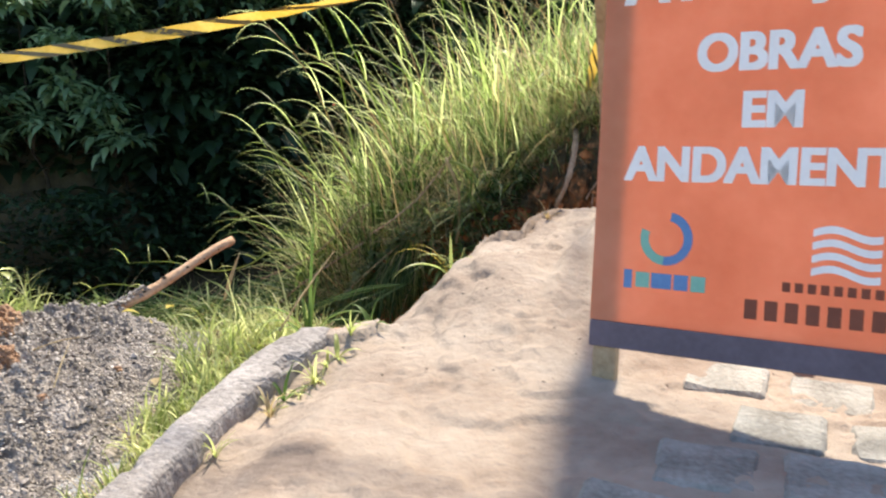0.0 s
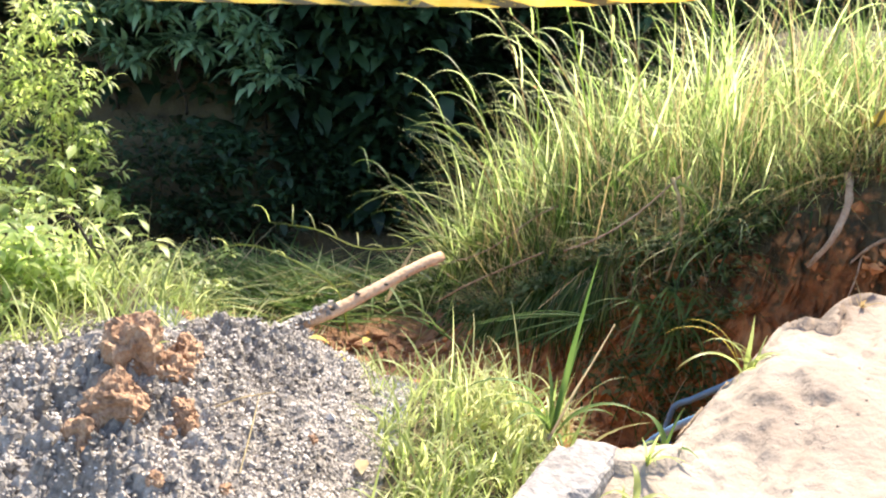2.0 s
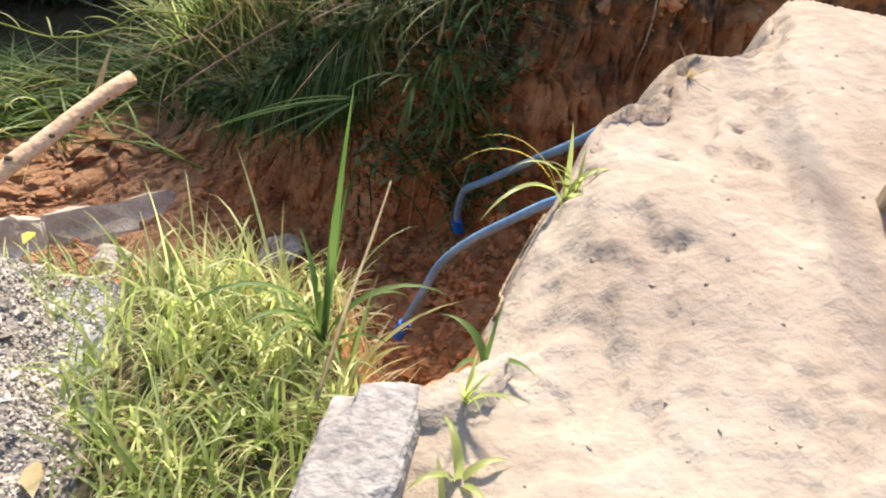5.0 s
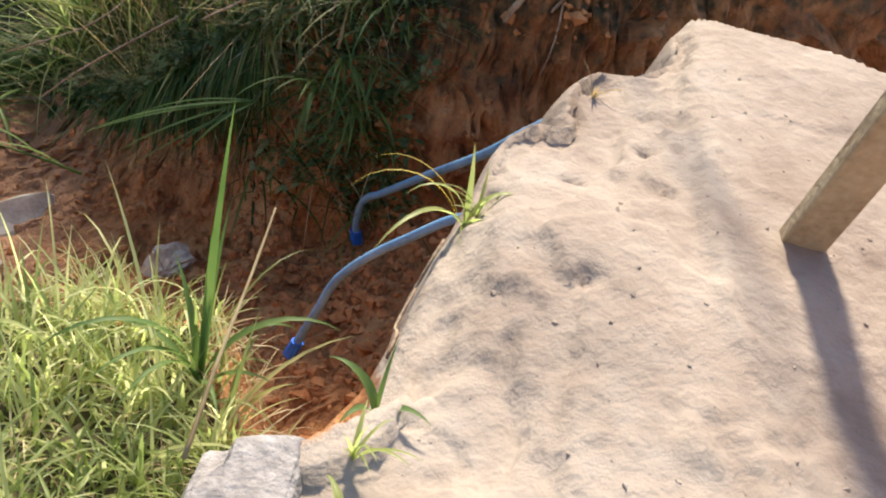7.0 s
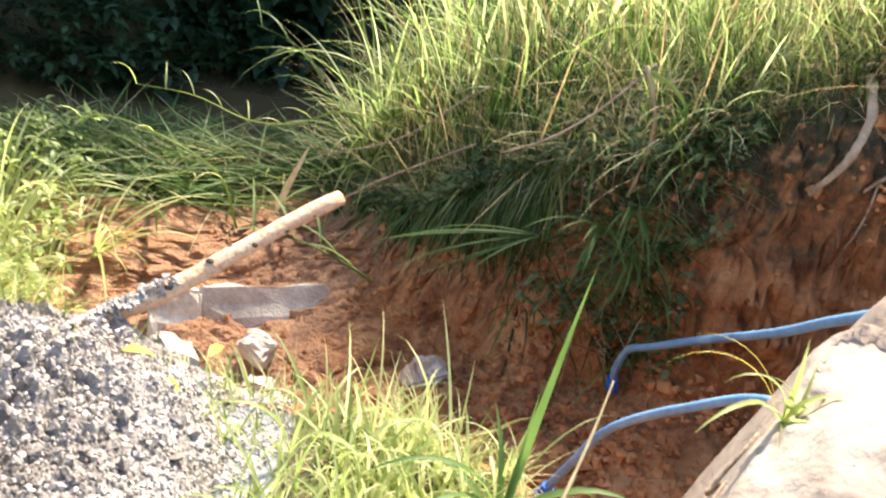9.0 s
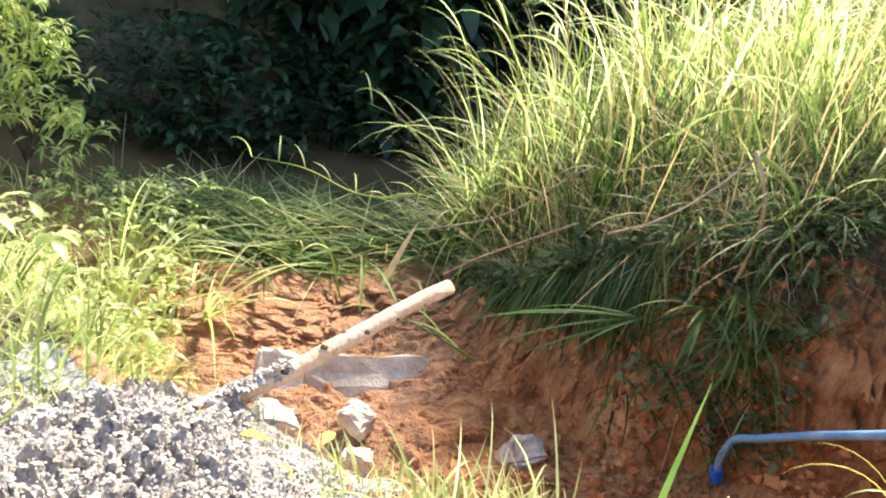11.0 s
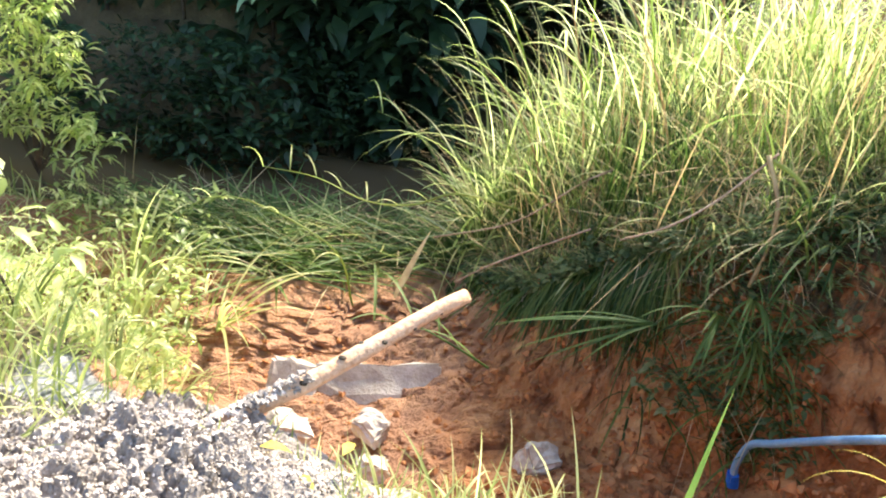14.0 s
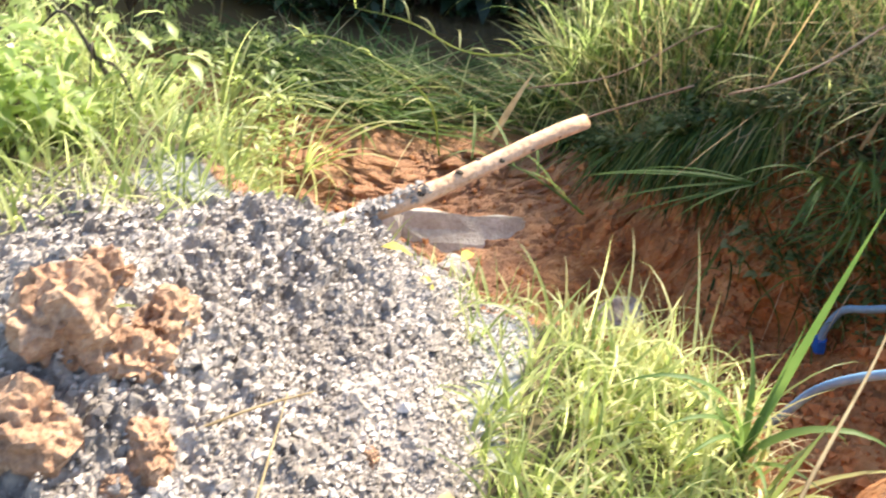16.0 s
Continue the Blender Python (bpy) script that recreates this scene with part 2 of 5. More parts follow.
# ---- mesh helpers ----
def mesh_of(name, verts, faces, mats, smooth=False, index=None):
    me = bpy.data.meshes.new(name)
    me.from_pydata([tuple(map(float, v)) for v in verts], [], [tuple(map(int, f)) for f in faces])
    for m in (mats if isinstance(mats, (list, tuple)) else [mats]):
        me.materials.append(m)
    if index is not None:
        me.polygons.foreach_set("material_index", np.asarray(index, dtype=np.int32))
    me.polygons.foreach_set("use_smooth", np.full(len(me.polygons), smooth))
    me.update()
    return me


def thing(name, label, category, at=(0, 0, 0), group="", kind=""):
    e = new(name)
    e.location = at
    e.empty_display_size = 0.05
    return tagged(e, label, category, group, kind)


def child(name, me, parent, label=""):
    o = new(name, me)
    o.parent = parent
    o.matrix_parent_inverse = Matrix.Translation(parent.location).inverted() if parent.type == "EMPTY" and parent.parent is None else Matrix()
    if label:
        o["label"] = label
    return o


def part(name, bm, mat, parent, label="", smooth=False):
    """Links a bmesh, given in world coordinates, as one mesh under a thing."""
    me = bpy.data.meshes.new(name)
    bm.to_mesh(me)
    bm.free()
    me.materials.append(mat)
    me.polygons.foreach_set("use_smooth", np.full(len(me.polygons), smooth))
    return child(name, me, parent, label)


def solid(name, me, label, category, group="", kind=""):
    return tagged(new(name, me), label, category, group, kind)


def box_bm(size, m, bevel=0.006, seg=1, jitter=0.0, cuts=0, seed=0):
    bm = bmesh.new()
    bmesh.ops.create_cube(bm, size=1, matrix=Matrix.Diagonal((*size, 1)))
    if bevel:
        bmesh.ops.bevel(bm, geom=bm.edges[:], offset=bevel, segments=seg, affect="EDGES")
    if cuts:
        bmesh.ops.subdivide_edges(bm, edges=bm.edges[:], cuts=cuts, use_grid_fill=True)
    if jitter:
        for v in bm.verts:
            v.co += noise.noise_vector(v.co * 9 + Vector((seed * 7.3, seed, 0))) * jitter + noise.noise_vector(v.co * 30 + Vector((seed, 3, 0))) * jitter * 0.5
    bmesh.ops.transform(bm, matrix=m, verts=bm.verts[:])
    return bm


def tube_bm(points, radii, sides=10, wobble=0.0, cap=True):
    """A tapered round bar along the points."""
    bm = bmesh.new()
    rings = []
    pts = [Vector(p) for p in points]
    up = Vector((0.13, 0.21, 0.97))
    for i, p in enumerate(pts):
        d = (pts[min(i + 1, len(pts) - 1)] - pts[max(i - 1, 0)]).normalized()
        a = d.cross(up)
        a = a.normalized() if a.length > 1e-4 else d.orthogonal().normalized()
        b = d.cross(a).normalized()
        r = radii[i] if isinstance(radii, (list, tuple)) else radii
        ring = []
        for k in range(sides):
            t = 2 * math.pi * k / sides
            w = 1 + wobble * noise.noise(p * 14 + Vector((math.cos(t), math.sin(t), 0)))
            ring.append(bm.verts.new(p + (a * math.cos(t) + b * math.sin(t)) * r * w))
        rings.append(ring)
    for r0, r1 in zip(rings, rings[1:]):
        for k in range(sides):
            bm.faces.new((r0[k], r0[(k + 1) % sides], r1[(k + 1) % sides], r1[k]))
    if cap:
        bm.faces.new(rings[0][::-1])
        bm.faces.new(rings[-1])
    bmesh.ops.recalc_face_normals(bm, faces=bm.faces[:])
    return bm


def smooth_path(points, n=40):
    """A smooth line through the points."""
    p = [Vector(q) for q in points]
    p = [p[0] * 2 - p[1]] + p + [p[-1] * 2 - p[-2]]
    res = []
    for i in range(1, len(p) - 2):
        for k in range(n // (len(p) - 3)):
            t = k / (n // (len(p) - 3))
            a, b, c, d = p[i - 1:i + 3]
            res.append(0.5 * ((2 * b) + (c - a) * t + (2 * a - 5 * b + 4 * c - d) * t * t + (3 * b - a - 3 * c + d) * t ** 3))
    return res + [p[-2]]


def rock_me(name, size, mat, seed, rough=0.25, sub=2, flat=False):
    bm = bmesh.new()
    bmesh.ops.create_icosphere(bm, subdivisions=sub, radius=1)
    for v in bm.verts:
        v.co *= 1 + rough * noise.noise(v.co * 1.6 + Vector((seed * 3.1, 0, 0))) + rough * 0.5 * noise.noise(v.co * 4 + Vector((seed, 0, 0)))
        v.co = Vector((v.co.x * size[0], v.co.y * size[1], v.co.z * size[2]))
    me = bpy.data.meshes.new(name)
    bm.to_mesh(me)
    bm.free()
    me.materials.append(mat)
    me.polygons.foreach_set("use_smooth", np.full(len(me.polygons), not flat))
    return me


rng = np.random.default_rng(7)


def ribbons(base, length, azim, lean, bend, width, seg=5, fold=0.25, twist=0.0):
    """Arching grass blades as vertex and face arrays; angles in radians from the vertical."""
    n = len(base)
    s = np.linspace(0, 1, seg + 1)
    ang = lean[:, None] + bend[:, None] * (s[None, :] ** 1.3)
    step = (length / seg)[:, None]
    dx = np.sin(ang) * step
    dz = np.cos(ang) * step
    hx = np.concatenate([np.zeros((n, 1)), np.cumsum(dx[:, :-1], 1)], 1)
    hz = np.concatenate([np.zeros((n, 1)), np.cumsum(dz[:, :-1], 1)], 1)
    ca, sa = np.cos(azim)[:, None], np.sin(azim)[:, None]
    cx, cy, cz = base[:, 0:1] + hx * ca, base[:, 1:2] + hx * sa, base[:, 2:3] + hz
    prof = np.minimum(1, 0.45 + 2.2 * s) * np.clip(1.0 - s ** 2.2, 0.02, 1)
    w = 0.5 * width[:, None] * prof[None, :]
    tw = azim[:, None] + math.pi / 2 + twist * (rng.random((n, 1)) - 0.5) * (0.4 + s[None, :])
    ox, oy = np.cos(tw) * w, np.sin(tw) * w
    v = np.stack([np.stack([cx - ox, cy - oy, cz + fold * w], -1), np.stack([cx, cy, cz - fold * w], -1), np.stack([cx + ox, cy + oy, cz + fold * w], -1)], 2)
    v = v.reshape(-1, 3)
    i0 = (np.arange(n) * (seg + 1) * 3)[:, None] + (np.arange(seg) * 3)[None, :]
    i0 = i0.reshape(-1)
    f = np.concatenate([np.stack([i0, i0 + 1, i0 + 4, i0 + 3], 1), np.stack([i0 + 1, i0 + 2, i0 + 5, i0 + 4], 1)])
    return v, f


def leaves(centres, direction, size, ratio=0.42, droop=0.25):
    """Pointed leaves, folded along the midrib: eight triangles each."""
    n = len(centres)
    d = direction / np.linalg.norm(direction, axis=1, keepdims=True)
    up = np.tile([0, 0, 1.0], (n, 1)) + 0.5 * (rng.random((n, 3)) - 0.5)
    side = np.cross(d, up)
    side /= np.linalg.norm(side, axis=1, keepdims=True)
    nrm = np.cross(side, d)
    L, W = size[:, None], size[:, None] * ratio
    p0 = centres
    p1 = centres + d * L * 0.38 - nrm * L * 0.02
    p2 = centres + d * L * 0.72 - nrm * L * droop * 0.4
    p3 = centres + d * L - nrm * L * droop
    a1, b1 = p1 + side * W * 0.5 + nrm * W * 0.12, p1 - side * W * 0.5 + nrm * W * 0.12
    a2, b2 = p2 + side * W * 0.33 + nrm * W * 0.08, p2 - side * W * 0.33 + nrm * W * 0.08
    v = np.stack([p0, p1, p2, p3, a1, b1, a2, b2], 1).reshape(-1, 3)
    k = (np.arange(n) * 8)[:, None]
    tri = np.concatenate([k + np.array([t]) for t in ((0, 1, 4), (0, 5, 1), (2, 3, 6), (2, 7, 3))])
    quad = np.concatenate([k + np.array([t]) for t in ((1, 2, 6, 4), (1, 5, 7, 2))])
    return v, [tuple(t) for t in tri] + [tuple(t) for t in quad]


def joined(name, pieces, mats, smooth=True):
    """One mesh from several vertex and face sets, one material for each set."""
    verts, faces, index, off = [], [], [], 0
    for i, (v, f) in enumerate(pieces):
        verts.append(v)
        faces += [tuple(int(k) + off for k in q) for q in f]
        index += [i] * len(f)
        off += len(v)
    return mesh_of(name, np.concatenate(verts), faces, mats, smooth, index)


# ---- ground ----
EDGE = [(-9, 5.6), (-4, 4.9), (-2.6, 4.3), (-1.8, 3.85), (-1.3, 3.66), (-0.9, 3.72), (-0.56, 3.58), (-0.47, 3.25), (-0.40, 3.06), (-0.33, 3.08), (-0.24, 3.2), (-0.17, 3.37), (-0.05, 3.56),
        (0.06, 3.72), (0.16, 3.91), (0.26, 3.94), (0.38, 3.93), (0.44, 4.06), (0.56, 4.27), (0.74, 4.32), (0.9, 4.38), (1.06, 4.66), (1.53, 4.36), (2.6, 3.6), (9, 3.0)]
LIP = [(-9, 8.6), (-4.2, 8.1), (-3.3, 7.6), (-2.6, 7.5), (-1.7, 8.0), (-1.1, 7.9), (-0.7, 7.3), (-0.2, 6.6), (0.2, 6.3), (0.6, 5.95), (0.95, 5.72), (1.6, 5.7), (4, 5.9), (9, 6.2)]
FLOOR = [(-9, -2.15), (-2.2, -2.02), (-1.4, -1.8), (-0.6, -1.55), (0.1, -1.35), (0.5, -1.15), (1.2, -0.9), (9, -0.7)]
TOP = [(-9, -1.9), (-3.4, -1.85), (-2.2, -1.85), (-1.4, -1.7), (-0.8, -1.05), (-0.4, -0.5), (0, -0.18), (0.3, 0.02), (0.57, 0.18), (0.9, 0.46), (1.3, 0.66), (2, 0.8), (9, 1.1)]
KERB = [(-60, -11.0), (-0.2, -1.08), (1.86, -0.77), (2.48, -0.652), (3.03, -0.463), (9, 1.6), (70, 22)]   # y and x of the kerb's middle line
WATER_Z = -2.02


def dist_to(line, X, Y):
    """Distance to a line of points that runs along x; positive beyond it."""
    p = np.array(line, dtype=float)
    best = np.full(X.shape, 1e9)
    for (ax, ay), (bx, by) in zip(p[:-1], p[1:]):
        t = np.clip(((X - ax) * (bx - ax) + (Y - ay) * (by - ay)) / ((bx - ax) ** 2 + (by - ay) ** 2), 0, 1)
        best = np.minimum(best, np.hypot(X - ax - t * (bx - ax), Y - ay - t * (by - ay)))
    return np.where(Y > np.interp(X, p[:, 0], p[:, 1]), best, -best)


def sstep(a, b, v):
    t = np.clip((v - a) / (b - a), 0, 1)
    return t * t * (3 - 2 * t)


def kerb_side(X, Y):
    """Metres to the right of the kerb's middle line."""
    return (X - np.interp(Y, *np.array(KERB).T)) * 0.95


def terrain(X, Y):
    side = kerb_side(X, Y)
    path = 0.02 + 0.16 * sstep(2.55, 3.6, Y) + 0.08 * sstep(3.6, 4.5, Y) - 0.05 * sstep(0.25, -0.05, X) * sstep(2.6, 3.2, Y)
    slab_x = np.interp(Y, [2.9, 3.22, 3.54, 3.79, 4.04, 4.38, 4.7], [0.35, 0.41, 0.51, 0.64, 0.71, 0.9, 1.05])
    path = path + 0.035 * sstep(-0.02, 0.03, X - slab_x) * sstep(2.95, 3.25, Y)
    path = path - 0.05 * sstep(0.34, 0.12, side) * sstep(2.95, 2.6, Y)
    road = -0.22 - 0.10 * sstep(-1.6, -3.5, X) - 0.25 * sstep(-2.5, -6, X)
    near = np.where(side > 0, path, road)
    near = road + (path - road) * np.clip((side + 0.05) / (0.10 + 0.28 * sstep(2.98, 3.2, Y)), 0, 1)
    floor_z = np.interp(X, *np.array(FLOOR).T) - 0.0 * Y
    top = np.interp(X, *np.array(TOP).T) + 0.05 * np.clip(Y - np.interp(X, *np.array(LIP).T), 0, 6)
    e, l = dist_to(EDGE, X, Y), dist_to(LIP, X, Y)
    e = e + sstep(0.1, 0.4, side) * sstep(1.3, 0.9, X) * (0.03 * np.sin(7 * X + 5 * Y) + 0.018 * np.sin(15 * X - 8 * Y + 1))
    wn_ = np.interp(X, [-9, -1.5, -0.5, -0.2, 9], [1.6, 1.0, 0.8, 0.45, 0.3])
    wf = np.interp(X, [-9, -1.8, -0.8, 0.2, 9], [0.9, 0.9, 0.6, 0.5, 0.4])
    z = near + (floor_z - near) * sstep(0.0, 1.0, e / wn_) ** 0.8
    rise = sstep(-1.0, 0.0, l / wf)
    z = z + (np.maximum(top, z) - z) * rise
    # creek bed and the far bank under the trees
    creek = np.interp(X, [-12, -5, -3.9, -3.2, -2.2, 0, 4], [8.0, 8.3, 8.5, 8.75, 9.2, 10.4, 13])
    far = np.interp(X, [-12, -5, -3.9, -3.2, -2.2, 0, 4], [9.2, 9.5, 9.8, 11.2, 12.2, 13.5, 15])
    z = z + (-2.3 - z) * sstep(-0.5, 0.2, Y - creek)
    z = z + 3.2 * sstep(-0.1, 3.5, Y - far)
    # unseen hillside, added behind the wood to block the sky
    z = z + 6.5 * sstep(3.0, 9.0, Y - far)
    return z, e, l, side


def axis(parts):
    return np.unique(np.round(np.concatenate([np.arange(a, b, s) for a, b, s in parts]), 4))


gx = axis([(-60, -12, 6), (-12, -4, 0.4), (-4, -2.2, 0.09), (-2.2, -0.6, 0.025), (-0.6, 1.2, 0.014), (1.2, 1.8, 0.03), (1.8, 4, 0.12), (4, 12, 0.5), (12, 66, 6)])
gy = axis([(-60, -6, 6), (-6, 1.2, 0.3), (1.2, 1.8, 0.06), (1.8, 4.8, 0.0145), (4.8, 7.6, 0.02), (7.6, 10.4, 0.08), (10.4, 16, 0.4), (16, 70, 6)])
GX, GY = np.meshgrid(gx, gy, indexing="ij")
GZ, GE, GL, GS = terrain(GX, GY)
over = sstep(0.02, 0.24, GS)   # from the kerb's side of the notch to the path's
in_pit = np.where(GX > -0.75, (1 - over) * sstep(-0.12, 0.05, GE) + over * sstep(0.08, 0.42, GE), sstep(0.0, 0.3, GE)) * sstep(0.25, -0.05, GL)
on_path = (GS > 0) & (GE < 0)
verts = np.stack([GX, GY, GZ], -1).reshape(-1, 3)
pit_f, path_f, ge_f = in_pit.reshape(-1), on_path.reshape(-1), GE.reshape(-1)
wall_f = sstep(-1.0, 0.0, GL / np.interp(GX, [-9, -1.8, -0.8, 0.2, 9], [0.9, 0.9, 0.6, 0.5, 0.4])).reshape(-1)
slab_f = np.interp(GY, [2.9, 3.22, 3.54, 3.79, 4.04, 4.38, 4.7], [0.35, 0.41, 0.51, 0.64, 0.71, 0.9, 1.05]).reshape(-1)
turf_f = np.interp(GX, [-1.3, -0.9, 0.3, 0.6], [0.0, 1.0, 1.0, 0.12]).reshape(-1)
l_f = GL.reshape(-1)
kerb_f = sstep(0.12, 0.34, GS).reshape(-1)
verts[:, 2] -= 0.027 * kerb_f * np.clip(1 - (verts[:, 0] - slab_f) / 0.1, 0, 1) * np.clip(1 - ge_f / 0.3, 0, 1) * (ge_f >= 0)
near_view = (np.abs(verts[:, 0]) < 5) & (verts[:, 1] > 1) & (verts[:, 1] < 11)
HOLES = ((0.53, 3.81), (0.16, 3.3), (0.3, 3.72))


def clods(p, size):
    """0 in the cracks between lumps, 1 on them."""
    d = noise.voronoi(p / size)[0]
    return min(1.0, (d[1] - d[0]) * 1.8)


def terraces(h, sharp=0.7):
    """A slope broken into ledges."""
    f = math.floor(h)
    t = min(1.0, max(0.0, (h - f - sharp) / (1 - sharp)))
    return f + t * t * (3 - 2 * t)


for i in np.nonzero(near_view)[0]:
    p = Vector(verts[i])
    wall = float(wall_f[i])
    if pit_f[i] > 0.01:
        bend = noise.noise_vector(p * 3) * 0.12
        flute = 1 - abs(noise.noise(Vector(((p.x + bend.x) * 4.2 + p.y * 1.2, p.y * 1.5, p.z * 0.8)))) * 2
        rill = 1 - abs(noise.noise(Vector(((p.x + bend.y) * 11, p.y * 4, p.z * 2.0 + 5)))) * 2
        steep = 4 * wall * (1 - wall)
        big = noise.noise_vector(p * 2.1)
        mid = noise.noise_vector(p * 7)
        lump = (clods(p + bend, 0.15) - 0.5) * 0.085 + (clods(p + bend, 0.06) - 0.5) * 0.034
        out = Vector((-0.15, -1, 0.1)) * (steep * (0.085 * flute + 0.03 * rill + 0.03) + lump * (0.1 + 1.0 * steep)) + Vector((0, 0, lump * 0.38))
        o = (big * 0.09 + mid * 0.045 + out) * float(pit_f[i])
        verts[i] += np.array((o.x, o.y, o.z))
    elif path_f[i]:
        q = Vector((p.x * 0.75 - p.y * 0.45, p.y * 0.8 + p.x * 0.35, 0))
        edge_near = math.exp(-((float(ge_f[i]) / 0.36) ** 2))
        on_slab = min(1.0, max(0.0, (p.x - float(slab_f[i])) / 0.1)) * min(1.0, max(0.0, (p.y - 2.4) / 0.9))
        crusty = edge_near * (1 - 0.85 * on_slab)
        warp = noise.noise_vector(p * 5) * 0.06
        wander = 1.05 * noise.noise(Vector(((q.x + warp.x) * 2.4, (q.y + warp.y) * 4.5, 0))) + 0.5 * noise.noise(Vector((q.x * 7, q.y * 9, 3))) + 0.15 * noise.noise(p * 26)
        ledge = min(3.2, terraces(max(0.0, -float(ge_f[i]) * 9 + wander + 0.4), 0.88)) - 3.2
        plate = terraces(2.2 * noise.noise(Vector((p.x * 1.3 + 4, p.y * 1.9, 1))) + 0.3 * noise.noise(p * 9) + 0.8 * noise.noise(p * 3.1), 0.9)
        crumb = max(0.0, noise.noise(Vector((p.x * 2.3, p.y * 2.9, 5))) - 0.05)
        lump = max(0.0, noise.noise(p * 24)) + 0.6 * max(0.0, noise.noise(p * 52))
        dz = (0.020 * ledge + 0.03) * (1 - on_slab) * float(kerb_f[i]) + 0.014 * plate * (1 - 0.5 * on_slab) + 0.006 * noise.noise(Vector((p.x * 1.2, p.y * 1.4, 8)))
        dz += lump * (0.0015 + 0.04 * crumb * (1 - on_slab) + 0.006 * crusty) + 0.0025 * noise.noise(p * 40)
        dz -= sum(0.035 * math.exp(-((p.x - hx) ** 2 + (p.y - hy) ** 2) / 0.0005) for hx, hy in HOLES)
        verts[i, 2] += dz
        push = noise.noise_vector(p * 14) * 0.02 * crusty
        verts[i, 0] += push.x
        verts[i, 1] += push.y
    else:
        verts[i, 2] += 0.03 * noise.noise(p * 2.5) + 0.012 * noise.noise(p * 11)
    # the turf's brow stands out over the undercut wall
    if turf_f[i] > 0 and -0.9 < l_f[i] < 0.6:
        brow = math.exp(-((float(l_f[i]) - 0.02) / 0.16) ** 2) * (0.30 + 0.12 * noise.noise(p * 1.8))
        cave = math.exp(-((float(l_f[i]) + 0.30) / 0.15) ** 2) * float(np.interp(p.x, [-1.1, -0.9, -0.35, -0.1], [0.16, 0.36, 0.36, 0.14]))
        verts[i, 1] += (cave - brow) * float(turf_f[i])
        verts[i, 2] -= 0.10 * float(turf_f[i]) * math.exp(-((float(l_f[i]) - 0.0) / 0.10) ** 2)
GZ = verts[:, 2].reshape(GX.shape)
nx_, ny_ = len(gx), len(gy)
ii, jj = np.meshgrid(np.arange(nx_ - 1), np.arange(ny_ - 1), indexing="ij")
i0 = (ii * ny_ + jj).reshape(-1)
quads = np.stack([i0, i0 + ny_, i0 + ny_ + 1, i0 + 1], 1)
ground_me = mesh_of("ground", verts, quads, [GROUND], True)
ground_me.polygons.foreach_set("use_smooth", pit_f[quads].mean(1) < 0.35)
SHIFT = (verts - np.stack([GX, GY, GZ], -1).reshape(-1, 3)).reshape(*GX.shape, 3)
red_m = ((1 - over) * sstep(-0.10, 0.0, GE) + over * sstep(0.08, 0.34, GE)) * sstep(0.10, -0.06, GL)
red_m = red_m * np.where(GE < 0.25, sstep(-2.2, -1.75, GX), 1.0)
red_m = np.maximum(red_m, 0.75 * sstep(-0.12, 0.02, GE) * (GS < 0.1) * (GX > -0.75))
grit_m = sstep(0.02, -0.06, GE) * sstep(0.0, -0.04, GS) * sstep(-0.95, -1.05, GX) * sstep(-2.2, -1.95, GX)
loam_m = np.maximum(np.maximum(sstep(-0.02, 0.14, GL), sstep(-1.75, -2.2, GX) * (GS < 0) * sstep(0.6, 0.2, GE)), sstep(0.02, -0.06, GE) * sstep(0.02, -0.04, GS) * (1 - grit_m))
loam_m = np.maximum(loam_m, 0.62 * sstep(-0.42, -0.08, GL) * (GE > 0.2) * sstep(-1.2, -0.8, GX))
# mask of the haze colour laid over the pit's left clay
pale_m = sstep(-0.75, -1.3, GX) * (GE > -0.2)
haze_tint = ground_me.attributes.new("haze_tint", "FLOAT", "POINT")
haze_tint.data.foreach_set("value", pale_m.reshape(-1).astype(np.float32))
soil = ground_me.color_attributes.new("soil", "FLOAT_COLOR", "POINT")
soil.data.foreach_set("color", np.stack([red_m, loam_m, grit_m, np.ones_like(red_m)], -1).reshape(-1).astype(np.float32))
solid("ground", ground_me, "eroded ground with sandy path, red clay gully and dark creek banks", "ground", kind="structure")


def zat(x, y):
    """Ground height by interpolation in the grid."""
    x, y = np.asarray(x, dtype=float), np.asarray(y, dtype=float)
    i = np.clip(np.searchsorted(gx, x) - 1, 0, nx_ - 2)
    j = np.clip(np.searchsorted(gy, y) - 1, 0, ny_ - 2)
    u, v = (x - gx[i]) / (gx[i + 1] - gx[i]), (y - gy[j]) / (gy[j + 1] - gy[j])
    return GZ[i, j] * (1 - u) * (1 - v) + GZ[i + 1, j] * u * (1 - v) + GZ[i, j + 1] * (1 - u) * v + GZ[i + 1, j + 1] * u * v


def on_ground(x, y, lift=0.0):
    i = np.clip(np.searchsorted(gx, x), 0, nx_ - 1)
    j = np.clip(np.searchsorted(gy, y), 0, ny_ - 1)
    return np.stack([x + SHIFT[i, j, 0], y + SHIFT[i, j, 1], zat(x, y) + lift], 1)


wv = [(-30, 7.6, WATER_Z), (20, 7.6, WATER_Z), (20, 30, WATER_Z), (-30, 30, WATER_Z)]
solid("water", mesh_of("water", wv, [(0, 1, 2, 3)], WATER), "brown muddy creek water in deep shade", "water", kind="structure")


